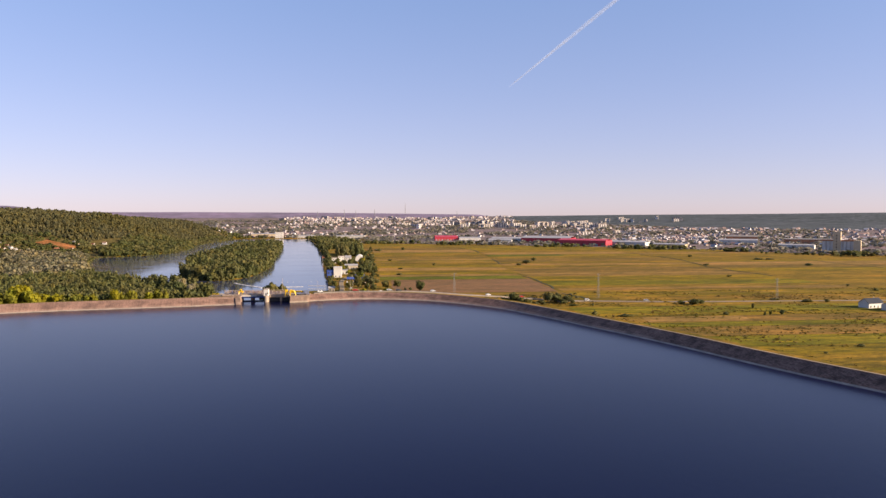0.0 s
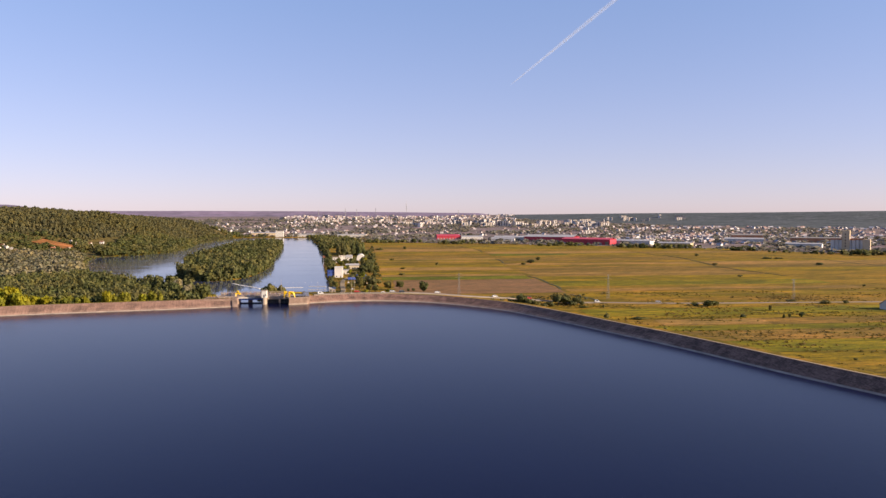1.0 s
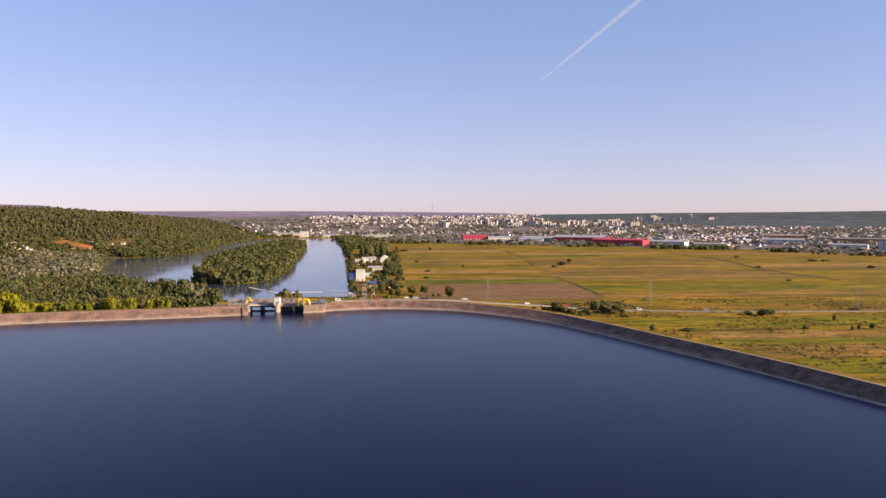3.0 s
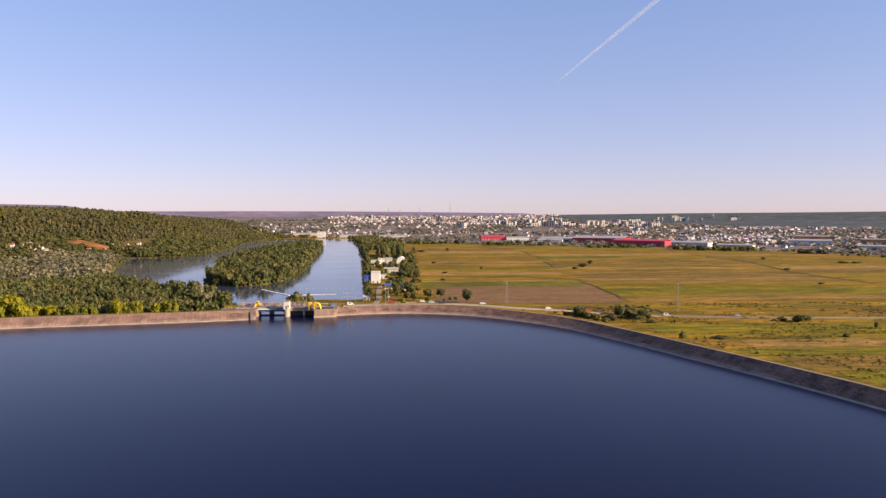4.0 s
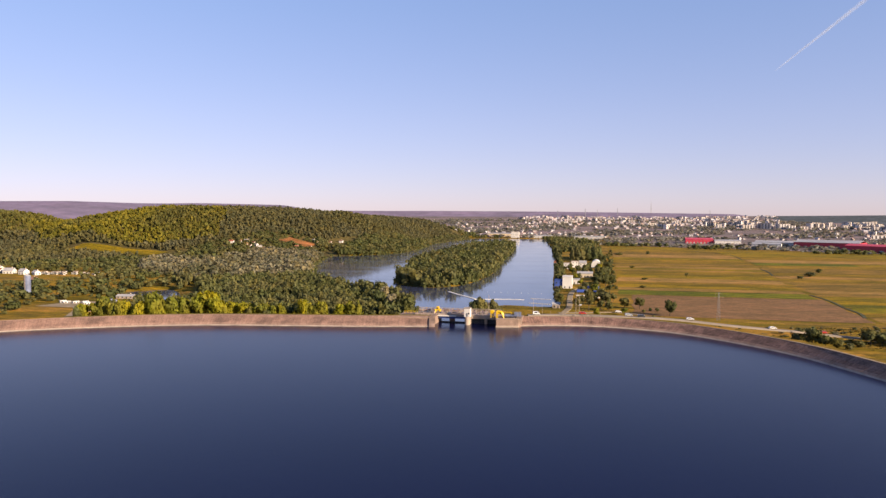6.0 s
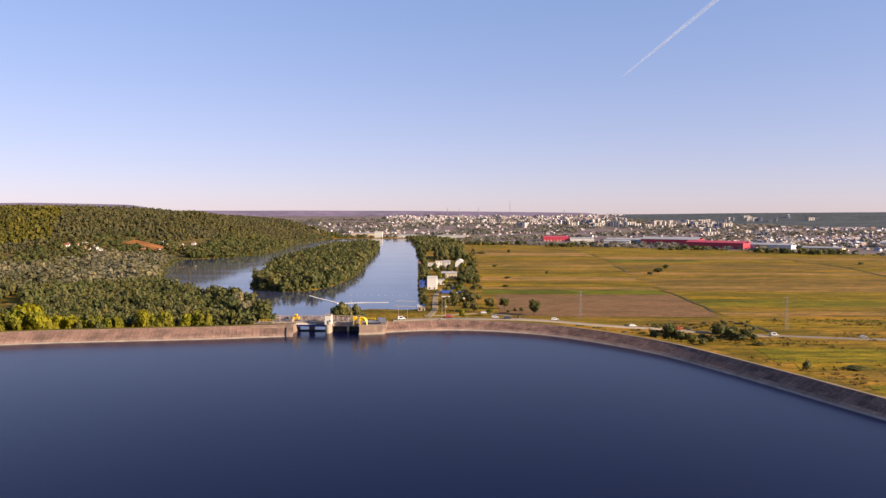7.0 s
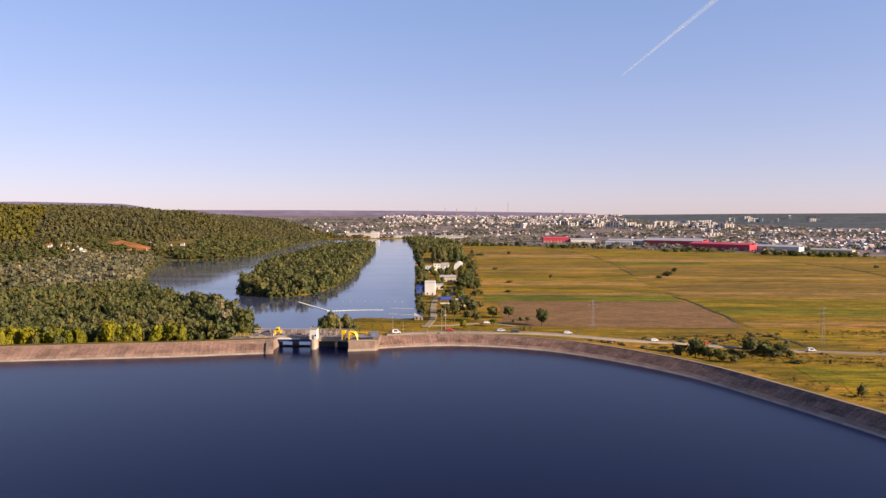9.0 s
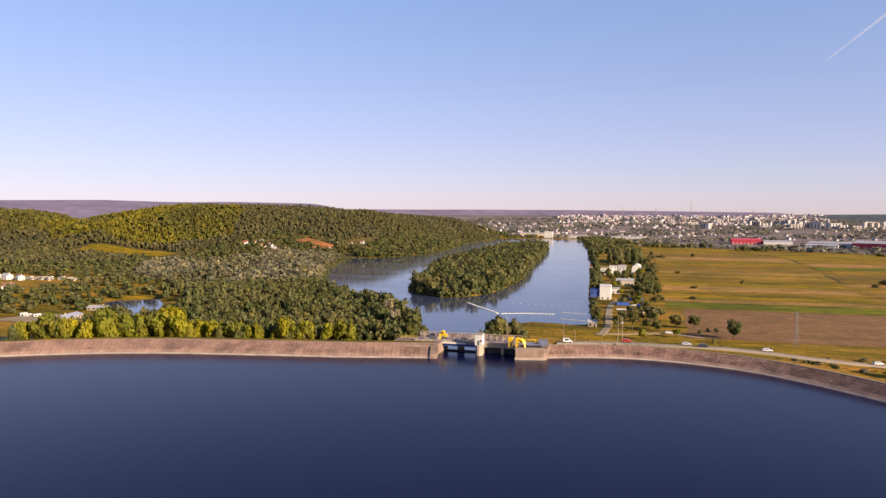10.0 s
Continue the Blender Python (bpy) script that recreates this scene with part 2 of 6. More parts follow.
def smooth_line(pts, step):
    """A rounded line through pts, in even steps."""
    p = [Vector((*q, 0)) for q in pts]
    p = [2 * p[0] - p[1]] + p + [2 * p[-1] - p[-2]]
    fine = []
    for i in range(1, len(p) - 2):
        for k in range(24):
            t = k / 24
            a, b, c, d = p[i - 1], p[i], p[i + 1], p[i + 2]
            fine.append(0.5 * (2 * b + (c - a) * t + (2 * a - 5 * b + 4 * c - d) * t * t + (3 * b - a - 3 * c + d) * t ** 3))
    fine.append(p[-2])
    out, left = [fine[0]], step
    for a, b in zip(fine, fine[1:]):
        gap = (b - a).length
        while gap >= left:
            a = a + (b - a) * (left / gap)
            out.append(a)
            gap = (b - a).length
            left = step
        left -= gap
    return [(v.x, v.y) for v in out]


def inside_distance(X, Y, poly):
    """Distance to the polygon's edge, positive inside."""
    d = np.full(X.shape, 1e9)
    odd = np.zeros(X.shape, bool)
    k = len(poly)
    for i in range(k):
        (x0, y0), (x1, y1) = poly[i], poly[(i + 1) % k]
        dx, dy = x1 - x0, y1 - y0
        t = np.clip(((X - x0) * dx + (Y - y0) * dy) / (dx * dx + dy * dy), 0, 1)
        d = np.minimum(d, np.hypot(X - x0 - t * dx, Y - y0 - t * dy))
        cross = (y0 > Y) != (y1 > Y)
        odd ^= cross & (X < dx * (Y - y0) / (dy if dy else 1e-9) + x0)
    return np.where(odd, d, -d)


def line_profile(X, Y, line):
    """Distance to an open line with heights, and the height at its nearest point."""
    d, h = np.full(X.shape, 1e9), np.zeros(X.shape)
    for (x0, y0, h0), (x1, y1, h1) in zip(line, line[1:]):
        dx, dy = x1 - x0, y1 - y0
        t = np.clip(((X - x0) * dx + (Y - y0) * dy) / (dx * dx + dy * dy), 0, 1)
        e = np.hypot(X - x0 - t * dx, Y - y0 - t * dy)
        h = np.where(e < d, h0 + t * (h1 - h0), h)
        d = np.minimum(d, e)
    return d, h


def ease(a, b, x):
    t = np.clip((x - a) / (b - a), 0, 1)
    return t * t * (3 - 2 * t)


RIDGE = [(-2600, 300, 20), (-1700, 560, 36), (-1300, 770, 56), (-1159, 815, 62), (-1101, 832, 60), (-1062, 843, 54), (-1015, 855, 41), (-980, 866, 45), (-936, 879, 55),
         (-891, 893, 63), (-846, 907, 70), (-808, 928, 74), (-743, 962, 74), (-697, 1019, 73), (-659, 1071, 72), (-623, 1146, 68), (-597, 1252, 58), (-568, 1355, 57), (-532, 1466, 52), (-470, 1600, 45), (-440, 1660, 34)]
FAR_RIDGE = [(-4300, 900, 120), (-3025, 2527, 121), (-2657, 2803, 128), (-2392, 3001, 119), (-2287, 3076, 118), (-2155, 3171, 122), (-1790, 3446, 117), (-1708, 3521, 96), (-1628, 3575, 74), (-1450, 3650, 60)]
LOW_RIDGE = [(-2000, 4230, 88), (-1540, 4300, 89), (-580, 4330, 88), (150, 4340, 82), (800, 4330, 74)]
EAST_RIDGE = [(900, 4150, 62), (1500, 3900, 69), (2300, 3600, 76), (3300, 2900, 86), (4300, 1800, 95)]
RIVER_S, ISLAND_S, POND_S = smooth_line(RIVER + RIVER[:1], 12), smooth_line(ISLAND + ISLAND[:1], 12), POND
LAKE = LEFT_SHORE[::-1] + [(-19, 2), (25, 2)] + RIGHT_SHORE


def wave_noise(X, Y, s, seed):
    """Cheap rolling relief."""
    r = np.random.RandomState(seed)
    z = np.zeros(X.shape)
    for k in range(7):
        a, p, f = r.uniform(0, 6.28), r.uniform(0, 6.28), r.uniform(0.6, 1.9) / s
        z += np.sin((X * math.cos(a) + Y * math.sin(a)) * f + p) / 7
    return z


def height(X, Y):
    X, Y = np.asarray(X, float), np.asarray(Y, float)
    R = np.hypot(X - 70, Y + 450)
    z = FIELD + 0.25 * wave_noise(X, Y, 45, 3)
    z = z + 62 * ease(2100, 4900, R) * ease(-0.2, 0.5, (Y + 450) / (R + 1)) + 2.0 * wave_noise(X, Y, 260, 5) * ease(1800, 2600, R)
    d, h = line_profile(X, Y, RIDGE)
    behind = 1 - ease(0, 900, d)
    z = np.maximum(z, -8 + (h + 8 + 3 * wave_noise(X, Y, 75, 8) + 22 * wave_noise(X, Y, 60, 28) * ease(20, 120, d)) * (1 - ease(10, 90 + 5.2 * h, d)) ** 1.1)
    d, h = line_profile(X, Y, FAR_RIDGE)
    z = np.maximum(z, -8 + (h + 8 + 4 * wave_noise(X, Y, 300, 9)) * (1 - ease(30, 1300, d)))
    d, h = line_profile(X, Y, EAST_RIDGE)
    z = np.maximum(z, -8 + (h + 8 + 3 * wave_noise(X, Y, 300, 10)) * (1 - ease(60, 1500, d)))
    d, h = line_profile(X, Y, LOW_RIDGE)
    z = np.maximum(z, -8 + (h + 8 + 3 * wave_noise(X, Y, 200, 12)) * (1 - ease(30, 420, d)))
    # low terrace of the plain village
    d, h = line_profile(X, Y, [(-660, 335, 4), (-600, 300, 4), (-450, 265, 4)])
    z = z + h * (1 - ease(45, 150, d))
    near = (X > -480) & (X < 90) & (Y > -10) & (Y < 1850)
    if near.any():
        a, b = X[near], Y[near]
        water_in = np.minimum(inside_distance(a, b, RIVER_S), -inside_distance(a, b, ISLAND_S))
        # low flood plain beside the water, the hills stand back from it
        z[near] = FIELD + (z[near] - FIELD) * ease(0, 100, -water_in)
        bank = ease(-7, 7, np.maximum(water_in, inside_distance(a, b, POND_S)))
        z[near] = z[near] * (1 - bank) + (-10.8) * bank
    near = Y < 80
    if near.any():
        deep = ease(-35, -20, inside_distance(X[near], Y[near], LAKE))
        z[near] = z[near] * (1 - deep) + (-10.5) * deep
    return z


def ground_at(x, y):
    return float(height(np.array([x]), np.array([y]))[0])


def graded(lo, hi, a, b, fine, grow):
    """Grid lines: fine between a and b, ever wider outside."""
    mid = list(np.arange(a, b + fine, fine))
    out, s = [mid[-1]], fine
    while out[-1] < hi:
        s = min(s * grow, 55)
        out.append(out[-1] + s)
    back, s = [mid[0]], fine
    while back[-1] > lo:
        s = min(s * grow, 55)
        back.append(back[-1] - s)
    return np.array(back[:0:-1] + mid + out[1:])


def build_ground():
    gx, gy = graded(-4700, 4700, -420, 320, 7, 1.05), graded(-1600, 4420, -40, 560, 7, 1.04)
    X, Y = np.meshgrid(gx, gy)
    Z = height(X, Y)
    nx, ny = len(gx), len(gy)
    v = np.stack([X.ravel(), Y.ravel(), Z.ravel()], 1)
    i = np.arange(nx * ny).reshape(ny, nx)
    f = np.stack([i[:-1, :-1].ravel(), i[:-1, 1:].ravel(), i[1:, 1:].ravel(), i[1:, :-1].ravel()], 1)
    ob = mesh_object("ground", v.tolist(), f.tolist(), M_GROUND)
    for m in (M_RIDGE_HAZE, M_FOREST_HAZE, M_TOWN_HAZE, M_LITTER):
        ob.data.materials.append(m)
    cx, cy = (X[:-1, :-1] + X[1:, 1:]).ravel() / 2, (Y[:-1, :-1] + Y[1:, 1:]).ravel() / 2
    wob = 150 * wave_noise(cx, cy, 120, 41) + 60 * wave_noise(cx, cy, 40, 42)
    kind = np.zeros(cx.size, np.int32)
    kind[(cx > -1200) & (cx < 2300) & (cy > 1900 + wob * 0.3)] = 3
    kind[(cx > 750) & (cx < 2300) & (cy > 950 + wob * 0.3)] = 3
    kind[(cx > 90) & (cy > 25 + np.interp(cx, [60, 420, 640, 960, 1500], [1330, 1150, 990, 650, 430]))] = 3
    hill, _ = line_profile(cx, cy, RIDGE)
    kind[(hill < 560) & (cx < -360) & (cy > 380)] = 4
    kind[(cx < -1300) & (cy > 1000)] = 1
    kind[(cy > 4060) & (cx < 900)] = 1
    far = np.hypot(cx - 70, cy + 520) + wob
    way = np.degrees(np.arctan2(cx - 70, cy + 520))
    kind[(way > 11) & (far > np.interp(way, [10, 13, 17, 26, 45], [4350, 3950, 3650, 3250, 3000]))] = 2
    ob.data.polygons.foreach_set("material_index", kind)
    for p in ob.data.polygons:
        p.use_smooth = True
    return tagged(ob, "wide grassy plain with meadows, banks and hills", "ground", kind="structure")



def sheet(name, pts, z, material, label, category):
    bm = bmesh.new()
    f = bm.faces.new([bm.verts.new((x, y, z)) for x, y in pts])
    bmesh.ops.triangulate(bm, faces=[f])
    bmesh.ops.recalc_face_normals(bm, faces=bm.faces)
    ob = part(name, bm, material)
    if ob.data.polygons[0].normal.z < 0:
        ob.data.flip_normals()
    return tagged(ob, label, category, kind="structure")


LAKE_WATER = [(x - 4, y + 3) for x, y in LEFT_SHORE[::-1]] + [(-22, 6), (28, 6)] + [(x + 4, y + 3) for x, y in RIGHT_SHORE]
sheet("water_reservoir", LAKE_WATER, 0.5, M_LAKE, "calm dark blue reservoir behind the dam", "water")
sheet("water_river", [(-460, 14), (52, 14), (52, 600), (30, 1000), (-40, 1830), (-420, 1830), (-460, 700)], WATER, M_RIVER, "smooth pale blue river below the dam", "water")


def sweep(name, line, profile, material, side, closed=True):
    """A profile of (outward, z) points drawn along a line. side: +1 or -1 turns its outward way."""
    pts = [Vector((x, y, 0)) for x, y in line]
    v, f = [], []
    k = len(profile)
    for i, p in enumerate(pts):
        d = (pts[min(i + 1, len(pts) - 1)] - pts[max(i - 1, 0)]).normalized()
        n = Vector((-d.y, d.x, 0)) * side
        v += [(p.x + n.x * o, p.y + n.y * o, z) for o, z in profile]
    last = k if closed else k - 1
    for i in range(len(pts) - 1):
        for j in range(last):
            a, b = i * k + j, i * k + (j + 1) % k
            f.append((a, b, b + k, a + k) if side < 0 else (a, a + k, b + k, b))
    if closed:
        f += [tuple(range(k)), tuple(range((len(pts) - 1) * k, len(pts) * k))]
    me = bpy.data.meshes.new(name)
    me.from_pydata(v, [], f)
    bm = bmesh.new()
    bm.from_mesh(me)
    bmesh.ops.recalc_face_normals(bm, faces=bm.faces)
    bm.to_mesh(me)
    bm.free()
    me.materials.append(material)
    return new(name, me)


BANKS = {-1: (5.0, 11.0), 1: (4.5, 9.3)}  # crest height and run of the slope, west and east
LEFT_LINE, RIGHT_LINE = smooth_line(LEFT_SHORE, 4.0), smooth_line(RIGHT_SHORE, 4.0)
for line, side, where in ((LEFT_LINE, -1, "west"), (RIGHT_LINE, 1, "east")):
    CREST, RUN = BANKS[side]
    bank = [(-3.0, -1.6), (RUN, CREST - 0.12), (RUN + 7.5, CREST - 0.12), (RUN + 30, -8.6), (-3.0, -10.0)]
    tagged(sweep("embankment_" + where, line, bank, M_GROUND, side), "grass-backed earth embankment of the reservoir", "embankment", kind="structure")

# ---- the dam ----


def slab_material(name, c, spread, streak, blotch=0.38, grain=0.11):
    """Cast slabs: each one weathered to its own tone, with run-off streaks down the slope and dark blotches."""
    m, n, l, b = nodes_of(name, 0.93, 0.2)
    r = n.new("ShaderNodeObjectInfo").outputs["Random"]
    tone = ramp(n, l, r, [(0.0, tuple(x * (1 - spread) for x in c)), (0.55, c), (1.0, tuple(x * (1 + spread) for x in c))])
    runs = ramp(n, l, noise_of(n, l, coords(n, l, (2.6, 0.25, 1), 0, "Object"), 1.0, 5, 0.7), [(0.38, (1 - streak,) * 3), (0.56, (1, 1, 1))])
    big = ramp(n, l, noise_of(n, l, coords(n, l), grain, 5, 0.65), [(0.36, (1 - blotch,) * 3), (0.56, (1.08, 1.05, 1.02))])
    fine = noise_of(n, l, coords(n, l), 1.6, 5, 0.7)
    spots = ramp(n, l, fine, [(0.3, (0.6, 0.58, 0.58)), (0.55, (1.1, 1.1, 1.1))])
    l.new(mix(n, l, 1.0, mix(n, l, 1.0, mix(n, l, 1.0, tone, runs, "MULTIPLY"), big, "MULTIPLY"), spots, "MULTIPLY"), b.inputs["Base Color"])
    bump(n, l, b, fine, 0.4, 0.08)
    return m


M_SLAB = slab_material("revetment_slab", (0.205, 0.128, 0.102), 0.1, 0.4)
M_SLAB_EAST = slab_material("stained_slab", (0.205, 0.124, 0.1), 0.15, 0.55, 0.48, 0.2)
M_SLAB_WET = slab_material("bleached_slab", (0.25, 0.165, 0.13), 0.08, 0.3)
M_DUSTBLUE = plain("faded_blue_paint", (0.16, 0.19, 0.3), 0.6, 0.25, 0.8)
M_TRACK = plain("gravel_track", (0.31, 0.24, 0.15), 0.95, 0.2, 0.3)
M_DECK = plain("mottled_deck", (0.4, 0.31, 0.28), 0.9, 0.5, 2.2)
M_MAUVE = plain("mauve_paint", (0.26, 0.2, 0.24), 0.8, 0.4, 1.5)
M_ROAD = plain("worn_asphalt", (0.27, 0.225, 0.18), 0.9, 0.15, 0.3)


def slab_mesh(material):
    """A cast slab, 3.9 wide and 1 long, with worn edges."""
    bm = bmesh.new()
    box(bm, -1.95, 1.95, 0.0, 1.0, -0.1, 0.12)
    for v in bm.verts:
        if v.co.z > 0:
            v.co.x *= 0.975
            v.co.y = 0.5 + (v.co.y - 0.5) * 0.96
    me = bpy.data.meshes.new("slab")
    bm.to_mesh(me)
    bm.free()
    me.materials.append(material)
    return me


def revetment(where, line, side, columns):
    CREST, RUN = BANKS[side]
    ob = sweep("revetment_" + where, line, [(-3.2, -1.52), (RUN, CREST), (RUN + 0.4, CREST), (RUN + 0.4, CREST - 0.6), (-3.0, -2.1)], M_CONCRETE, side)
    tagged(ob, "stained concrete facing slabs on the reservoir bank", "revetment", kind="structure")
    toe = sweep("toe_beam_" + where, line, [(0.5, -0.4), (0.5, 0.5), (1.5, 1.0), (1.5, 0.3)], M_PALE, side)
    tagged(toe, "weathered concrete beam along the waterline", "kerb", kind="structure")
    wall = sweep("parapet_" + where, line, [(RUN + 0.1, CREST - 0.2), (RUN + 0.1, CREST + 0.25), (RUN + 0.5, CREST + 0.25), (RUN + 0.5, CREST - 0.2)], M_CONCRETE, side)
    tagged(wall, "low weathered concrete parapet on the dam crest", "parapet", kind="structure")
    track = sweep("crest_road_" + where, line, [(RUN + 0.5, CREST - 0.14), (RUN + 0.5, CREST + 0.03), (RUN + 2.6, CREST + 0.03), (RUN + 2.6, CREST - 0.14)], M_TRACK, side)
    tagged(track, "pale gravel service road on the dam crest", "road", kind="structure")
    dry, low_row = slab_mesh(M_SLAB_EAST if side > 0 else M_SLAB), slab_mesh(M_SLAB_WET)
    slope = Vector((RUN + 0.2 - 1.4, CREST - 0.6, 0))
    length = math.hypot(slope.x, slope.y)
    tilt = math.atan2(slope.y, slope.x)
    row = length / 4
    rnd = random.Random(5 if side > 0 else 6)
    rest = bmesh.new()
    for i in range(min(columns + 90, len(line) - 2)):
        a, b = Vector((*line[i], 0)), Vector((*line[i + 1], 0))
        d = (b - a).normalized()
        n = Vector((-d.y, d.x, 0)) * side
        across = d if side > 0 else -d
        d2 = (Vector((*line[min(i + 2, len(line) - 1)], 0)) - Vector((*line[max(i - 1, 0)], 0))).normalized()
        d1 = (Vector((*line[i + 1], 0)) - Vector((*line[max(i - 2, 0)], 0))).normalized()
        curve = d1.cross(d2).z * side / 4.0
        for r in range(4):
            o = 1.4 + slope.x * r / 4
            z = 0.64 + slope.y * r / 4
            p = (a + b) / 2 + n * o + Vector((0, 0, z + rnd.uniform(-0.015, 0.03)))
            up = n * math.cos(tilt) + Vector((0, 0, math.sin(tilt)))
            nor = across.cross(up)
            wide = 1.0 - curve * (o + 1.6) * 1.0
            m = Matrix((across * max(0.8, min(1.2, wide)), up * row, nor)).transposed().to_4x4()
            m.translation = p
            if i < columns:
                shared("slab", low_row if r == 0 else dry, ob, m)
            else:
                k = len(rest.verts)
                rest.from_mesh(dry)
                rest.verts.ensure_lookup_table()
                bmesh.ops.transform(rest, matrix=m, verts=rest.verts[k:])
    tagged(part("far_slabs", rest, M_SLAB_EAST if side > 0 else M_SLAB, ob), "distant facing slabs", kind="stuff")


revetment("west", LEFT_LINE, -1, 66)
revetment("east", RIGHT_LINE, 1, 75)


def build_gate():
    dam = thing("sluice_dam", "concrete sluice dam with two openings and a bridge", "dam")
    bm = bmesh.new()
    plan = [(-18.2, -17.2, 0.75), (-15.0, -16.4, 0.75), (-17.2, -7.2, 5.15), (-17.2, 10, 5.15), (-19.6, 10, 5.15), (-20.4, -7.6, 5.15)]
    lo, hi = [bm.verts.new((x, y, -11)) for x, y, z in plan], [bm.verts.new(p) for p in plan]
    bm.faces.new(lo[::-1])
    bm.faces.new((hi[0], hi[1], hi[2], hi[5]))
    bm.faces.new((hi[2], hi[3], hi[4], hi[5]))
    for i in range(6):
        bm.faces.new((lo[i], lo[(i + 1) % 6], hi[(i + 1) % 6], hi[i]))
    bmesh.ops.recalc_face_normals(bm, faces=bm.faces)
    part("abutment", bm, M_CONCRETE, dam, "stained concrete end wall of the embankment")
    part("abutment", prism(bmesh.new(), [(-40, -12), (-18.1, -8.4), (-18.1, 10), (-40, 10)], -11, 4.8), M_CONCRETE, dam)
    bm = prism(bmesh.new(), [(18, -9), (30, -6.2), (31.2, -5), (31.2, 10), (18, 10)], -11, 5.2)
    bmesh.ops.bevel(bm, geom=bm.edges[:], offset=0.15, segments=1, affect="EDGES")
    part("abutment", bm, M_CONCRETE, dam, "weathered concrete abutment block")
    part("plinth", prism(bmesh.new(), [(17.9, -9.16), (30.3, -6.32), (30.3, -5.9), (17.9, -8.7)], -1.0, 1.5), M_PALE, dam, "bleached lower band of the abutment")
    for k in range(4):
        x = 19.9 + k * 2.7
        y = -9 + (x - 18) * 2.8 / 12
        part("joint", prism(bmesh.new(), [(x - 0.04, y - 0.06), (x + 0.04, y - 0.03), (x + 0.04, y + 0.2), (x - 0.04, y + 0.2)], 1.5, 5.1), M_CONCRETE, dam)
    part("coping", prism(bmesh.new(), [(17.8, -9.3), (30.2, -6.5), (30.4, -5.6), (17.8, -8.4)], 5.2, 5.45), M_PALE, dam)
    nose = [(2.2, 9), (-0.7, 9), (-0.7, -3.8), (-0.4, -4.7), (0.3, -5.2), (1.2, -5.2), (1.9, -4.7), (2.2, -3.8)]
    pier = part("pier", prism(bmesh.new(), nose, -11, 5.0), M_PALE, dam, "pale concrete pier with a rounded nose")
    part("inner_pier", boxes((-11.5, -8.9, 5.4, 9.0, -11, 4.6), bevel=0.15), M_CONCRETE, dam)
    part("inner_pier", boxes((9.9, 11.3, 1.2, 2.6, -0.5, 3.5), bevel=0.15), M_PALE, dam)
    part("sill", boxes((-17, -1, 2.0, 9.0, -11, -2.6), (2.5, 18, 2.0, 9.0, -11, -2.6)), M_CONCRETE, dam)
    cabin = part("cabin", boxes((-1.0, 2.5, -4.4, -0.6, 5.0, 9.9), bevel=0.08), M_WHITE, dam, "white plastered control cabin")
    part("roof", boxes((-1.2, 2.7, -4.6, -0.4, 9.9, 10.15)), M_PALE, cabin)
    part("door", boxes((0.2, 1.2, -4.46, -4.4, 5.2, 7.2)), M_STEEL, cabin)
    part("window", boxes((1.5, 2.2, -4.46, -4.4, 6.6, 7.5)), M_DARKSTEEL, cabin)
    for x in (-0.6, 0.8, 2.0):
        part("aerial", beam(bmesh.new(), (x, -2.5, 10.1), (x, -2.5, 11.3), 0.06), M_STEEL, cabin)
    # gates in the openings; the right one is heightened to stand for shade
    for x0, x1, top in ((-16.6, -1.4, 1.2), (2.6, 17.6, 4.5)):
        gate = part("sluice_gate", boxes((x0, x1, 3.0, 3.35, -3, top)), M_DARKSTEEL, dam, "dark steel sluice gate")
        for k in range(5):
            z = -0.6 + k * (top + 0.6) / 5
            part("rib", boxes((x0, x1, 2.75, 2.98, z, z + 0.14)), M_DARKSTEEL, gate)
        for k in range(7):
            x = x0 + (x1 - x0) * (k + 0.5) / 7
            part("stiffener", boxes((x - 0.1, x + 0.1, 2.72, 2.97, -0.9, top)), M_DARKSTEEL, gate)
    part("gate_beam", boxes((-17.2, -6.4, -0.4, 0.3, 4.35, 5.0), bevel=0.05), M_WHITE, dam, "white painted steel beam over the opening")
    part("deck_beam", boxes((-17.1, -0.8, 0.05, 0.4, 4.4, 5.5), (2.3, 18.0, 0.05, 0.4, 3.5, 5.5), bevel=0.04), M_PALE, dam, "stained pale concrete edge beam of the bridge")
    part("lining", boxes((-16.9, -1.1, 0.6, 1.0, 3.2, 4.3)), M_BLUE, dam, "blue painted steel panel under the bridge")
    bridge = part("bridge_deck", boxes((-31, 20, 0.4, 9.4, 4.6, 5.5), bevel=0.05), M_DECK, dam, "worn concrete bridge deck")
    part("kerb", boxes((-31, 20, 0.4, 0.8, 5.5, 5.75)), M_PALE, bridge)
    rnd = random.Random(3)
    # mottled barrier of precast posts along the far edge
    top = part("handrail", boxes((-31, 18, 9.0, 9.25, 7.75, 8.05)), M_PALE, bridge, "pale painted top rail")
    for k in range(17):
        x = -30.7 + k * 2.97
        part("post", boxes((x - 0.09, x + 0.09, 9.02, 9.2, 5.5, 7.75)), M_CONCRETE, bridge)
    for k in range(49):
        x = -30.7 + k * 0.99
        h = rnd.uniform(1.5, 2.15)
        part("panel", boxes((x + 0.04, x + 0.95, 9.05, 9.15, 5.6, 5.6 + h)), rnd.choice((M_DECK, M_MAUVE, M_MAUVE, M_CONCRETE, M_PALE)), bridge)
    for k in range(26):
        x = -30 + k * 1.9
        part("rail_post", boxes((x - 0.05, x + 0.05, 0.55, 0.65, 5.75, 6.75)), M_STEEL, bridge)
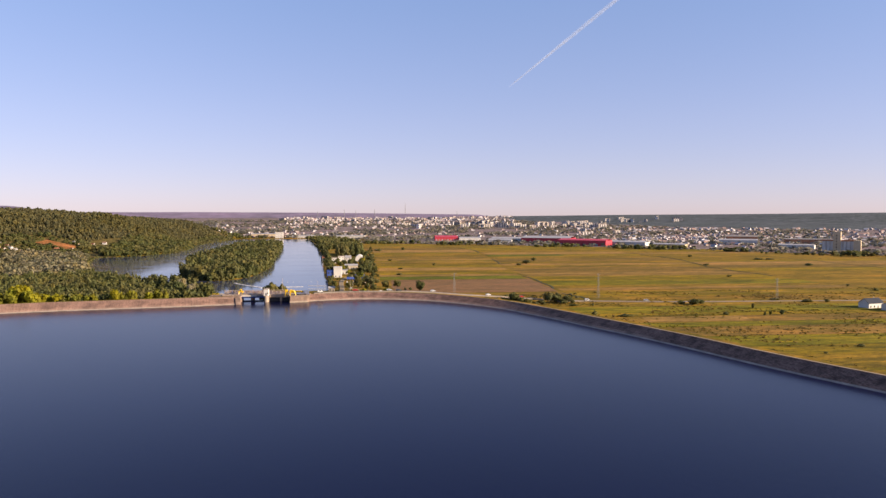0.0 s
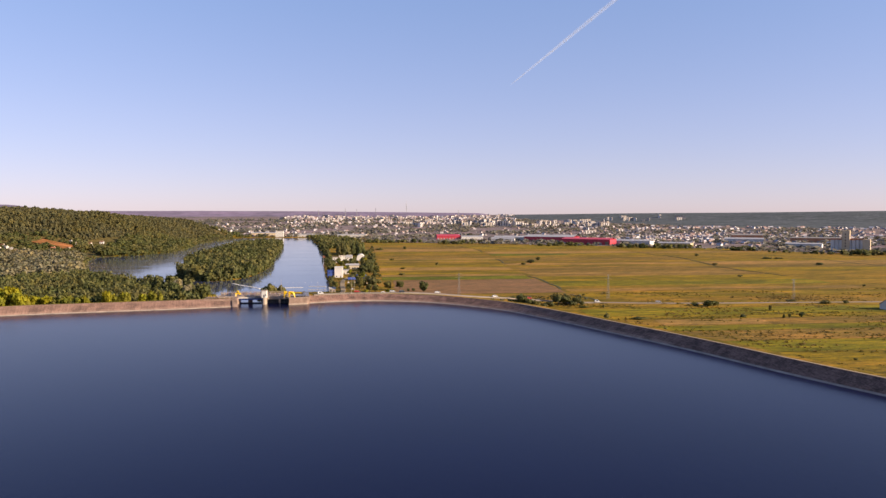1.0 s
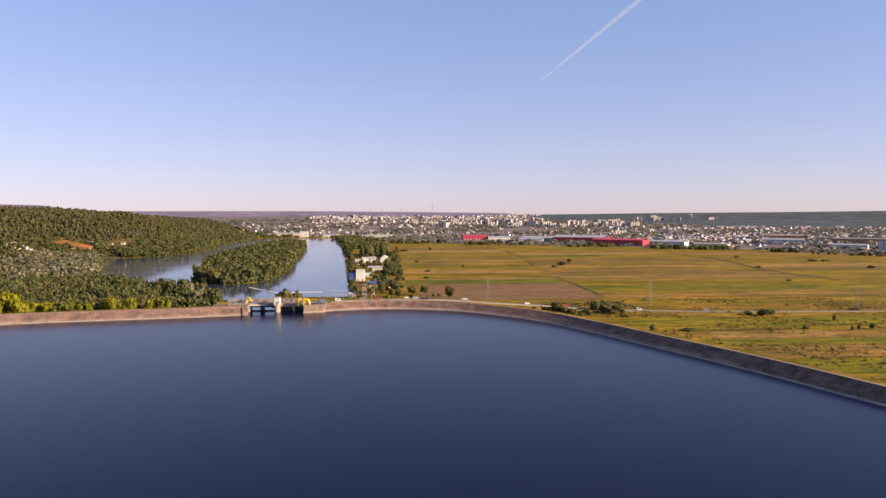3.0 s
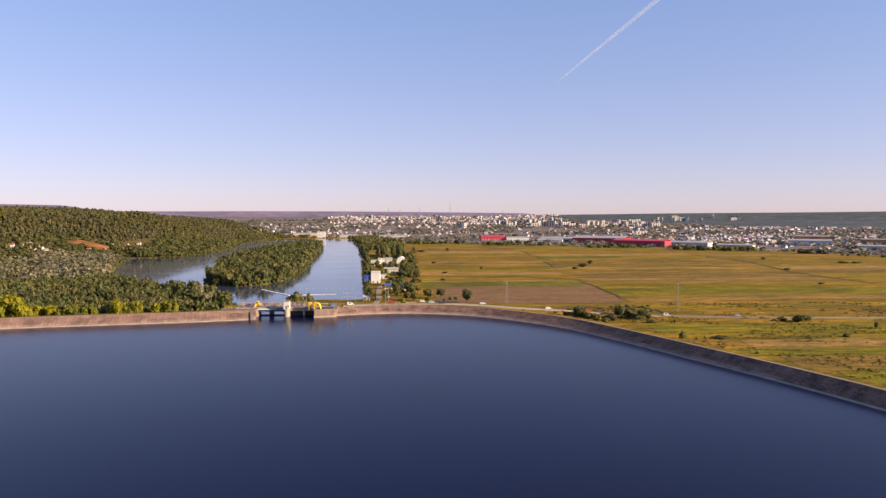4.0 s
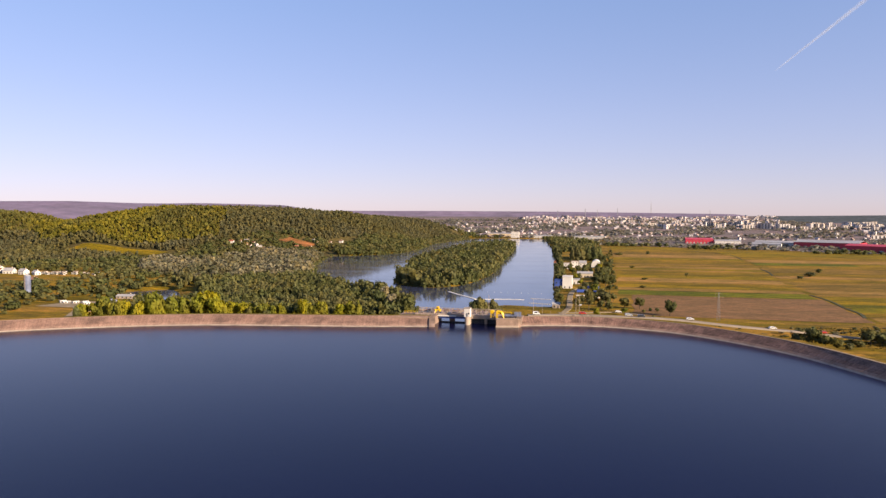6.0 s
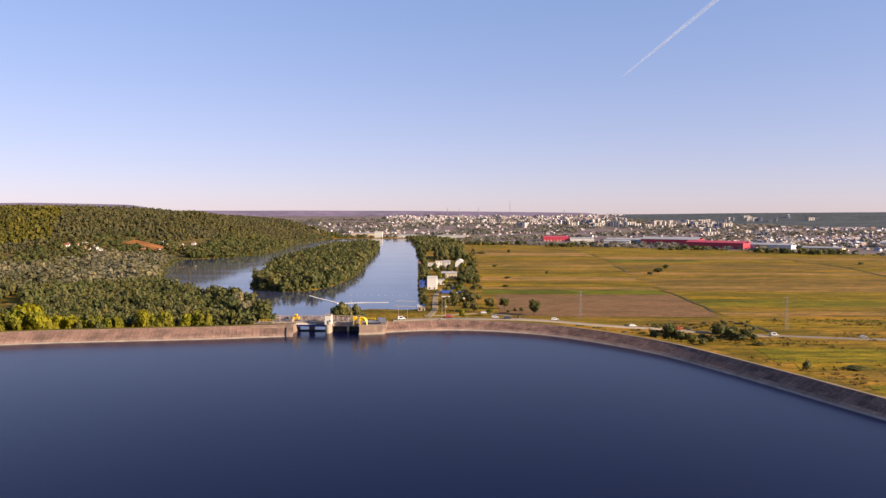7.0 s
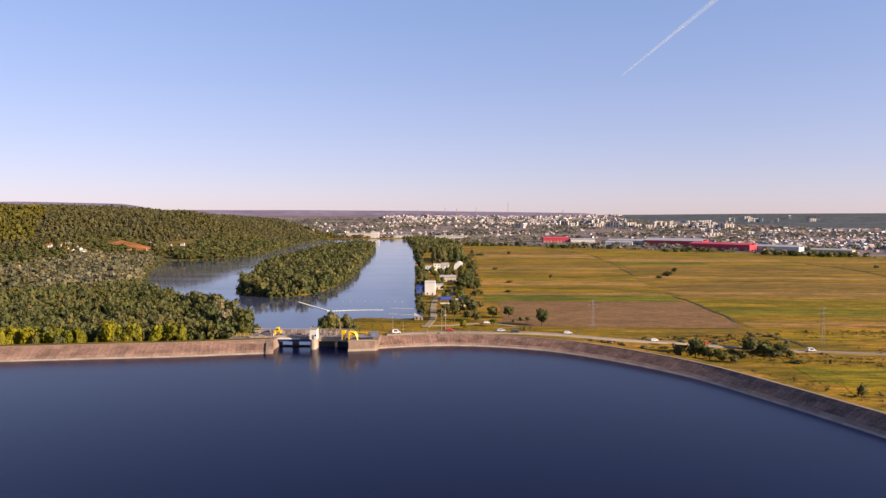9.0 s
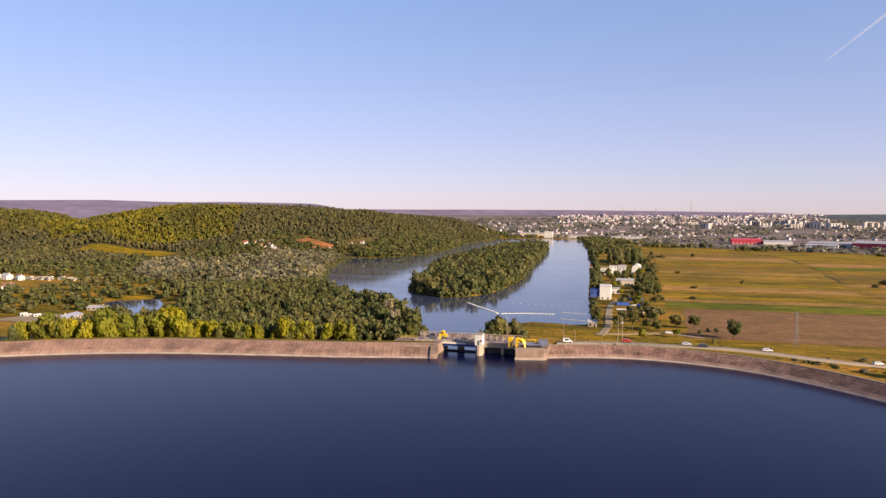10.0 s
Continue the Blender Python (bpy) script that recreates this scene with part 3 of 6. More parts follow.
    part("front_rail", boxes((-30, 18, 0.56, 0.64, 6.7, 6.78)), M_STEEL, bridge)
    part("front_rail", boxes((-30, 18, 0.56, 0.64, 6.25, 6.31)), M_STEEL, bridge)
    return dam


build_gate()


def crate(x, y, l, w, h, turn, material, label):
    """A tied-down crate or equipment box with lid and battens."""
    c = thing("equipment_box", label, "box", pose(x, y, 5.5, 0, 0, turn), "boxes on the bridge")
    part("body", boxes((-l / 2, l / 2, -w / 2, w / 2, 0, h), bevel=0.05), material, c)
    part("lid", boxes((-l / 2 - 0.05, l / 2 + 0.05, -w / 2 - 0.05, w / 2 + 0.05, h, h + 0.12), bevel=0.03), M_STEEL, c)
    for x in (-l / 3, l / 3):
        part("batten", boxes((x - 0.06, x + 0.06, -w / 2 - 0.05, -w / 2, 0.02, h)), M_DARKSTEEL, c)


brnd = random.Random(17)
for k in range(22):
    crate(-29 + k * 2.15 + brnd.uniform(-0.6, 0.6), brnd.uniform(2.2, 7.6), brnd.uniform(0.8, 1.9), brnd.uniform(0.7, 1.4), brnd.uniform(0.5, 1.3), brnd.uniform(-12, 12),
          brnd.choice((M_MAUVE, M_DUSTBLUE, M_CONCRETE, M_DECK, M_PALE)), "weathered equipment box standing on the bridge deck")


def hoist(m, span, high, label):
    """A travelling gate hoist: two leg frames, a bridge with a winch house."""
    h = thing("gantry_crane", label, "crane", m)
    for x in (-span / 2, span / 2):
        leg = bmesh.new()
        beam(leg, (x, -1.1, 0), (x * 0.86, -0.5, high), 0.42)
        beam(leg, (x, 1.1, 0), (x * 0.86, 0.5, high), 0.42)
        beam(leg, (x * 0.95, -0.85, high * 0.45), (x * 0.95, 0.85, high * 0.45), 0.28)
        part("leg_frame", leg, M_YELLOW, h)
        part("bogie", boxes((x - 0.3, x + 0.3, -1.5, 1.5, 0.0, 0.45), bevel=0.06), M_YELLOW, h)
    part("girder", boxes((-span / 2 - 0.6, span / 2 + 0.6, -0.8, -0.3, high - 0.3, high + 0.5), (-span / 2 - 0.6, span / 2 + 0.6, 0.3, 0.8, high - 0.3, high + 0.5), bevel=0.05), M_YELLOW, h)
    house = part("winch_house", boxes((-span * 0.28, span * 0.3, -0.75, 0.75, high + 0.5, high + 2.0), bevel=0.12), M_YELLOW, h)
    part("hatch", boxes((-0.5, 0.5, -0.8, -0.75, high + 0.65, high + 1.3)), M_DARKSTEEL, house)
    part("hook_rope", beam(bmesh.new(), (0, 0, high - 0.2), (0, 0, high * 0.5), 0.05), M_DARKSTEEL, h)
    return h




def boom_hoist(m, label):
    """A gate hoist with a bent boom: a curved arm rising from a foot, a winch box and a long rail beam."""
    h = thing("gate_hoist", label, "crane", m)
    for y in (-1.5, 1.5):
        arm = bmesh.new()
        pts = [(-0.6, y, 4.3), (1.8, y, 4.15), (2.9, y, 3.3), (3.6, y, 1.8), (4.2, y, 0.0)]
        for p, q in zip(pts, pts[1:]):
            beam(arm, p, q, 0.5)
        part("bent_arm", arm, M_YELLOW, h)
        part("post", boxes((-0.9, -0.2, y - 0.4, y + 0.4, 0, 4.4), bevel=0.05), M_YELLOW, h)
    part("cover", boxes((-0.9, 2.9, -1.5, 1.5, 2.4, 4.6), bevel=0.25), M_YELLOW, h)
    part("cross_tie", boxes((3.2, 3.7, -1.5, 1.5, 1.7, 2.3), bevel=0.05), M_YELLOW, h)
    part("winch_box", boxes((-5.2, -2.6, -1.0, 1.0, 2.6, 5.0), bevel=0.2), M_YELLOW, h)
    part("winch_stand", boxes((-4.9, -4.4, -0.8, 0.8, 0, 2.6), (-3.4, -2.9, -0.8, 0.8, 0, 2.6)), M_YELLOW, h)
    part("rail_beam", boxes((-2.0, 9.0, 5.2, 5.6, 3.0, 3.4), bevel=0.05), M_YELLOW, h)
    for x in (-1.6, 3.4, 8.6):
        part("rail_stand", boxes((x - 0.12, x + 0.12, 5.25, 5.55, 0, 3.0)), M_YELLOW, h)
    return h


boom_hoist(pose(18.2, -3.6, 5.2) @ Matrix.Diagonal((0.82, 0.82, 0.84, 1)), "large bright yellow gate hoist with a bent arm")
hoist(pose(-18.6, 6.0, 5.5), 2.6, 1.7, "yellow travelling hoist on the bridge deck")


def rail(m, length, high, material, label):
    r = thing("guard_rail", label, "railing", m)
    for k in range(int(length / 2) + 1):
        part("post", boxes((k * 2 - 0.06, k * 2 + 0.06, -0.06, 0.06, 0, high)), material, r)
    for z in (high, high * 0.55):
        part("bar", boxes((-0.1, length + 0.1, -0.05, 0.05, z - 0.07, z + 0.07)), material, r)
    return r


rail(pose(-38, 3.5, 4.9, 0, 0, -6), 8, 1.6, M_YELLOW, "yellow painted guard rail by the bridge end")
rail(pose(21.5, 4.5, 5.2, 0, 0, 2), 8, 1.1, M_STEEL, "grey pipe rail on the abutment")


def truck(m, body, label):
    t = thing("flatbed_truck", label, "truck", m)
    part("chassis", boxes((-3.6, 3.2, -1.0, 1.0, 0.55, 0.85)), M_DARKSTEEL, t)
    cab = part("cab", boxes((1.9, 3.6, -1.05, 1.05, 0.8, 2.6), bevel=0.12), body, t)
    part("windscreen", boxes((3.58, 3.63, -0.9, 0.9, 1.65, 2.4)), M_DARKSTEEL, cab)
    bed = part("bed", boxes((-3.7, 1.7, -1.1, 1.1, 0.85, 1.1)), body, t)
    for y in (-1.08, 1.08):
        part("side_board", boxes((-3.7, 1.7, y - 0.04, y + 0.04, 1.1, 1.75)), body, bed)
    for x in (-2.6, 2.6):
        for y in (-0.95, 0.95):
            bm = bmesh.new()
            beam(bm, (x, y - 0.16, 0.5), (x, y + 0.16, 0.5), 0.5, 14)
            part("wheel", bm, M_DARKSTEEL, t)
    return t


truck(pose(25.5, -2.0, 5.2, 0, 0, 6), M_DUSTBLUE, "faded blue flatbed work truck on the abutment")


def container(m, l, h, material, label):
    c = thing("site_cabin", label, "cabin", m)
    body = part("body", boxes((-l / 2, l / 2, -1.2, 1.2, 0.1, h), bevel=0.04), material, c)
    part("roof", boxes((-l / 2 - 0.1, l / 2 + 0.1, -1.3, 1.3, h, h + 0.12)), M_STEEL, c)
    part("door", boxes((-0.45, 0.45, -1.24, -1.2, 0.15, h - 0.3)), M_STEEL, body)
    for k in range(int(l / 0.6)):
        x = -l / 2 + 0.3 + k * 0.6
        part("rib", boxes((x - 0.05, x + 0.05, 1.2, 1.23, 0.2, h - 0.1)), material, body)
    return c


container(pose(28.4, 3.6, 5.2, 0, 0, 10), 4.0, 2.4, M_DUSTBLUE, "faded blue metal site cabin on the abutment")


def pole(x, y, z, h, label, arm=0.0, r=0.11):
    p = thing("lamp_post", label, "pole", pose(x, y, z))
    bm = bmesh.new()
    bmesh.ops.create_cone(bm, cap_ends=True, segments=8, radius1=r, radius2=r * 0.6, depth=h, matrix=Matrix.Translation((0, 0, h / 2)))
    part("shaft", bm, M_PALE, p)
    part("base", boxes((-0.3, 0.3, -0.3, 0.3, 0, 0.35), bevel=0.05), M_PALE, p)
    if arm:
        part("arm", beam(bmesh.new(), (0, 0, h - 0.1), (0, -arm, h + 0.25), 0.05), M_STEEL, p)
        part("lamp_head", boxes((-0.14, 0.14, -arm - 0.45, -arm, h + 0.18, h + 0.34), bevel=0.04), M_STEEL, p)
    return p


pole(10.5, 12, -7.6, 24, "tall thin pale mast beside the bridge", 0, 0.16)
pole(36, 17, 4.6, 9, "thin concrete lamp post beside the crest road", 1.2)
pole(41, 18.5, 4.6, 6, "short concrete post beside the crest road")
for dx in (0, 1.9):
    pole(60 + dx, 25, 3.8, 13, "one of two concrete line poles behind the crest", 0, 0.16)
for k, (x, y) in enumerate(((36, 13), (39.5, 14), (46, 15.5), (53, 16.5), (60, 17), (67, 17), (74, 16.5))):
    pole(x, y + 1.2, 4.85, 2.2, "short pale post beside the crest road", 0, 0.1)

# ---- fields, roads and banks ----
M_PLOUGH = land("ploughed_soil", [(0.3, (0.28, 0.182, 0.13)), (0.7, (0.33, 0.218, 0.155))], (0.01, 0.25, 0.05), 0.02, 0.5, 0.3, 0.03, 0.1, 0.4)
M_GREEN = land("green_crop", [(0.3, (0.17, 0.215, 0.01)), (0.7, (0.23, 0.27, 0.016))], (0.006, 0.12, 0.05), 0.02)
M_OLIVE = land("olive_meadow", [(0.3, (0.26, 0.225, 0.008)), (0.55, (0.36, 0.285, 0.012)), (0.75, (0.29, 0.245, 0.008))], (0.006, 0.1, 0.05), 0.02)
M_STRAW = land("dry_stubble", [(0.3, (0.38, 0.265, 0.08)), (0.6, (0.48, 0.335, 0.15)), (0.75, (0.34, 0.24, 0.05))], (0.005, 0.12, 0.05), 0.02)
M_GOLD = land("golden_meadow", [(0.3, (0.28, 0.215, 0.014)), (0.55, (0.37, 0.268, 0.03)), (0.75, (0.27, 0.215, 0.012))], (0.005, 0.08, 0.05), 0.02)
M_LIME = land("bright_meadow", [(0.3, (0.22, 0.228, 0.008)), (0.7, (0.3, 0.29, 0.012))], (0.006, 0.12, 0.05), 0.02)
M_DULL = land("brown_fallow", [(0.3, (0.26, 0.195, 0.04)), (0.6, (0.34, 0.245, 0.075)), (0.75, (0.26, 0.2, 0.025))], (0.006, 0.1, 0.05), 0.02)
M_CLAY = land("bare_clay", [(0.3, (0.34, 0.17, 0.09)), (0.7, (0.42, 0.23, 0.13))], (0.02, 0.02, 0.05))
# town ground, its base colour shifted to lavender grey for distance haze
M_TOWN_HAZE = land("town_ground_hazed", [(0.35, (0.22, 0.21, 0.33)), (0.5, (0.34, 0.31, 0.5)), (0.65, (0.21, 0.21, 0.3))], (0.01, 0.01, 0.05), 0, 0.1, 0.4, 0.01, 0.0)
M_DITCH = plain("dark_scrub", (0.05, 0.055, 0.015), 0.95, 0.5, 0.5, bumps=0.5)


def drape(name, x0, x1, y0, y1, material, label, skew=0.0, lift=0.1, step=14.0, category="field"):
    """A parcel laid over the ground, its ends slanting by skew."""
    nx, ny = max(2, int((x1 - x0) / step)), max(2, int((y1 - y0) / step) + 1)
    u, v = np.meshgrid(np.linspace(0, 1, nx), np.linspace(0, 1, ny))
    Y = y0 + (y1 - y0) * v
    wob = 2.5 * wave_noise(Y * 3, Y * 0 + x0, 20, 4)
    X = x0 + (x1 - x0) * u + skew * v + wob
    Y = Y + 1.6 * wave_noise(X, Y * 0 + y0, 30, 6)
    Z = height(X, Y) + lift + 0.14 * (Y > 520)
    i = np.arange(nx * ny).reshape(ny, nx)
    f = np.stack([i[:-1, :-1].ravel(), i[:-1, 1:].ravel(), i[1:, 1:].ravel(), i[1:, :-1].ravel()], 1)
    ob = mesh_object(name, np.stack([X.ravel(), Y.ravel(), Z.ravel()], 1).tolist(), f.tolist(), material)
    return tagged(ob, label, category, kind="structure")


LABELS = {M_OLIVE: "strip of olive green meadow", M_STRAW: "strip of pale dry stubble", M_GOLD: "strip of golden dry meadow", M_GREEN: "strip of bright green crop", M_PLOUGH: "brown ploughed field", M_DULL: "strip of dull brown fallow grass", M_LIME: "strip of bright yellow-green meadow"}
drape("field_ploughed", 96, 250, 118, 252, M_PLOUGH, "brown ploughed field beside the dam", 4)


def ditch_x(y):
    """The crooked ditch between the two blocks of fields."""
    return float(np.interp(y, [50, 86, 140, 283, 456, 608, 822, 966, 1093, 1240], [257, 250, 251, 254, 263, 276, 290, 292, 242, 240]))


def ditch_2(y):
    return float(np.interp(y, [20, 135, 253, 340, 403, 519, 615, 718, 1200], [640, 549, 545, 538, 540, 563, 577, 568, 600]))


WEST_STRIPS = [(254, 294, M_GREEN), (295, 320, M_STRAW), (321, 352, M_OLIVE), (353, 385, M_GOLD), (386, 434, M_STRAW), (435, 480, M_OLIVE), (481, 542, M_GOLD), (544, 556, M_STRAW), (557, 590, M_OLIVE), (591, 625, M_STRAW),
               (626, 654, M_GOLD), (655, 690, M_DULL), (691, 775, M_GOLD), (776, 830, M_OLIVE), (831, 930, M_STRAW), (931, 1018, M_DULL), (1019, 1120, M_GOLD), (1121, 1240, M_OLIVE)]
EAST_STRIPS = [(60, 74, M_GOLD), (75, 92, M_OLIVE), (93, 110, M_OLIVE), (111, 124, M_GOLD), (125, 129, M_STRAW), (130, 148, M_STRAW), (149, 170, M_GOLD), (171, 205, M_LIME), (206, 222, M_LIME), (223, 241, M_OLIVE), (242, 280, M_OLIVE), (281, 306, M_DULL), (307, 333, M_STRAW),
               (334, 370, M_DULL), (371, 420, M_DULL), (421, 463, M_GOLD), (464, 500, M_STRAW), (501, 546, M_GOLD), (547, 631, M_DULL), (632, 688, M_GOLD), (689, 745, M_OLIVE), (746, 819, M_STRAW), (820, 900, M_GOLD), (901, 1080, M_OLIVE)]
rnd = random.Random(12)
for y0, y1, m in WEST_STRIPS:
    end = ditch_x((y0 + y1) / 2) - 3
    drape("field_strip", 88, end, y0, y1, m, LABELS[m], ditch_x(y1) - ditch_x(y0))
for y0, y1, m in EAST_STRIPS:
    mid = (y0 + y1) / 2
    drape("field_strip", ditch_x(mid) + 4, ditch_2(mid) - 3, y0, y1, m, LABELS[m], rnd.uniform(-3, 6))
drape("field_green", 285, 420, 690, 742, M_GREEN, LABELS[M_GREEN], 4, 0.2)
y = 40
while y < 900:
    wide = rnd.uniform(18, 46) * (1 + y / 700)
    m = rnd.choice((M_GOLD, M_OLIVE, M_DULL, M_STRAW, M_GOLD, M_OLIVE))
    drape("field_strip", ditch_2(y + wide / 2) + 4, 930 - max(0, y - 350) * 0.2, y, y + wide - 1.0, m, LABELS[m], rnd.uniform(-3, 6))
    y += wide
# rough meadow between the embankment and the road
for x0, x1, y0, y1, m in ((225, 640, 4, 26, M_GOLD), (222, 640, -33, 3, M_LIME), (226, 640, -49, -34, M_OLIVE), (256, 330, -75, -52, M_STRAW), (330, 640, -78, -50, M_DULL), (236, 640, -97, -79, M_LIME),
                          (254, 420, -132, -98, M_DULL), (420, 640, -140, -98, M_STRAW), (262, 640, -165, -133, M_LIME), (270, 480, -190, -166, M_OLIVE), (280, 640, -222, -191, M_GOLD), (290, 640, -262, -223, M_OLIVE)):
    drape("field_strip", x0, x1, y0, y1, m, LABELS[m], 4)
# pale mown lines and dark grassy balks along the strip edges
M_BALK = land("overgrown_balk", [(0.3, (0.12, 0.125, 0.012)), (0.7, (0.2, 0.17, 0.02))], (0.02, 0.02, 0.05), 0, 0.5, 0.5, 0.05)
for k, (y0, _, _) in enumerate(WEST_STRIPS + EAST_STRIPS):
    west = k < len(WEST_STRIPS)
    lo, hi = (88, ditch_x(y0) - 4) if west else (ditch_x(y0) + 5, ditch_2(y0) - 4)
    a = lo + (hi - lo) * rnd.uniform(0, 0.35)
    b = hi - (hi - lo) * rnd.uniform(0, 0.4)
    wide = rnd.uniform(0.9, 2.4) * (1 + y0 / 500)
    m, says = (M_BALK, "dark overgrown balk between two fields") if rnd.random() < 0.6 else (M_STRAW, "pale dry edge of a mown field")
    drape("field_edge", a, b, y0 - wide / 2, y0 + wide / 2, m, says, 1, 0.2, 14.0, "field edge")
# distance haze is put into these colours: mauve far ridge, bluish far forest
M_RIDGE_HAZE = land("hazed_far_ridge", [(0.3, (0.25, 0.24, 0.56)), (0.7, (0.31, 0.29, 0.66))], (0.002, 0.002, 0.05), 0, 0.02, 0.2, 0.004, 0.0, 0.12)
M_FOREST_HAZE = land("distant_forest_hazed", [(0.3, (0.1, 0.14, 0.25)), (0.7, (0.14, 0.185, 0.32))], (0.006, 0.006, 0.05), 0, 0.05, 0.5, 0.012, 0.0, 0.25)
M_LITTER = land("forest_floor", [(0.3, (0.12, 0.115, 0.06)), (0.7, (0.17, 0.155, 0.08))], (0.02, 0.02, 0.05), 0, 0.4, 0.5, 0.03, 0.0, 0.5)
build_ground()
drape("field_strip", -780, -620, 590, 622, M_OLIVE, "strip of olive meadow below the wooded hill", 10, 0.6)
drape("clearing_clay", -500, -445, 790, 830, M_CLAY, "bare reddish clay clearing on the hillside", 4, 1.2, category="clearing")


def ribbon(name, pts, width, material, label, category="road", lift=0.3):
    """A road of points (x, y, z); z None follows the ground."""
    line = smooth_line([p[:2] for p in pts], 6.0)
    src = np.array([(p[0], p[1], p[2] if p[2] is not None else ground_at(*p[:2])) for p in pts])
    cum = np.concatenate([[0], np.cumsum(np.hypot(*np.diff(src[:, :2], axis=0).T))])
    v, f = [], []
    for i, (x, y) in enumerate(line):
        a, b = line[max(i - 1, 0)], line[min(i + 1, len(line) - 1)]
        d = Vector((b[0] - a[0], b[1] - a[1], 0)).normalized()
        n = Vector((-d.y, d.x, 0)) * width / 2
        z = np.interp(i * 6.0, cum, src[:, 2]) + lift
        v += [(x + n.x, y + n.y, z), (x - n.x, y - n.y, z), (x + n.x * 1.25, y + n.y * 1.25, z - 0.8), (x - n.x * 1.25, y - n.y * 1.25, z - 0.8)]
        if i:
            k = 4 * i
            f += [(k - 4, k - 3, k + 1, k), (k - 4, k, k + 2, k - 2), (k - 3, k - 1, k + 3, k + 1)]
    ob = mesh_object(name, v, f, material)
    return tagged(ob, label, category, kind="structure")


MAIN_ROAD = [(33, 14.5, 4.8), (61, 21.5, 4.8), (84, 21.5, 4.7), (102, 24, 4.4), (122, 25.6, 3.2), (151, 26, 0.8), (181, 33, -1.8), (197, 38, -3.8), (230, 40, -6.6), (257, 41, -7.4), (288, 35, -7.4), (330, 29, -7.4), (391, 25, -7.4), (520, 18, -7.4), (800, 5, -7.4)]
ribbon("road_main", MAIN_ROAD, 3.9, M_ROAD, "worn grey country road coming down from the dam")
ribbon("path_park", [(47, 112, None), (50, 150, None), (48, 200, None), (47, 255, None), (52, 300, None)], 4.2, M_TRACK, "pale gravel path through the riverside park", "path")
ribbon("path_park", [(44, 118, None), (62, 122, None), (84, 130, None), (105, 118, None)], 3.4, M_TRACK, "pale gravel parking track by the trees", "path")
drape("yard_sandy", -342, -312, 56, 92, M_TRACK, "bare sandy yard behind the embankment", 8, 0.25, 8, "yard")
ribbon("track_village", [(-258, -64, -4.5), (-263, -30, -6.8), (-272, 2, None), (-284, 24, None), (-299, 48, None), (-316, 66, None), (-326, 84, None)], 5.0, M_TRACK, "pale sandy track down from the embankment", "path")
for a, b in (((242, 1093), (292, 966)), ((292, 966), (290, 822)), ((276, 608), (267, 495)), ((267, 495), (288, 494)), ((254, 290), (255, 196)), ((255, 196), (251, 140)), ((250, 92), (257, 52)),
             ((568, 718), (577, 615)), ((577, 615), (563, 519)), ((563, 519), (540, 403)), ((540, 403), (538, 340)), ((538, 340), (545, 253)), ((594, 670), (668, 600)), ((771, 610), (768, 359))):
    ribbon("ditch", [(*a, None), ((a[0] + b[0]) / 2 + 3, (a[1] + b[1]) / 2, None), (*b, None)], 2.4, M_DITCH, "dark overgrown ditch between fields", "ditch", 0.26)


# ---- trees ----
def leaf_shape(kind, seed, leaves, size):
    """Leaf clumps of a tree one metre high and wide: corners of small quads, and a few inner lumps."""
    r = np.random.RandomState(seed)
    lobes = []
    if kind == "poplar":
        for k in range(9):
            h = 0.12 + 0.8 * k / 8
            w = 0.34 * math.sin(math.pi * min(1, 0.25 + h * 0.78)) ** 0.8
            a = r.uniform(0, 6.28)
            lobes.append((0.12 * math.cos(a), 0.12 * math.sin(a), h, w * r.uniform(0.8, 1.15), 0.14))
    elif kind == "shrub":
        for k in range(7):
            a, d = r.uniform(0, 6.28), r.uniform(0, 0.32)
            lobes.append((d * math.cos(a), d * math.sin(a), r.uniform(0.22, 0.62), r.uniform(0.18, 0.27), r.uniform(0.2, 0.32)))
    else:
        lobes.append((0, 0, 0.62, 0.34, 0.3))
        for k in range(10):
            a, d = 6.28 * k / 10 + r.uniform(-0.3, 0.3), r.uniform(0.14, 0.33)
            z = r.uniform(0.34, 0.84)
            s = r.uniform(0.13, 0.22) * (1.25 - 0.5 * abs(z - 0.55))
            lobes.append((d * math.cos(a), d * math.sin(a), z, s, s * r.uniform(0.75, 1.1)))
    lobes = np.array(lobes)
    pick = r.choice(len(lobes), leaves, p=lobes[:, 3] ** 1.6 / (lobes[:, 3] ** 1.6).sum())
    n = r.normal(size=(leaves, 3))
    n /= np.linalg.norm(n, axis=1)[:, None]
    L = lobes[pick]
    c = L[:, :3] + n * np.stack([L[:, 3], L[:, 3], L[:, 4]], 1) * (r.uniform(0.55, 1.06, (leaves, 1)))
    t = np.cross(n + r.normal(size=(leaves, 3)) * 0.24, r.normal(size=(leaves, 3)))
    t /= np.linalg.norm(t, axis=1)[:, None]
    b = np.cross(t, n + r.normal(size=(leaves, 3)) * 0.22)
    b /= np.linalg.norm(b, axis=1)[:, None]
    s = size * r.uniform(0.55, 1.3, (leaves, 1))
    q = np.stack([c - t * s - b * s * 0.6, c + t * s * 0.7 - b * s, c + t * s + b * s * 0.7, c - t * s * 0.6 + b * s], 1)
    return q.reshape(-1, 3), lobes


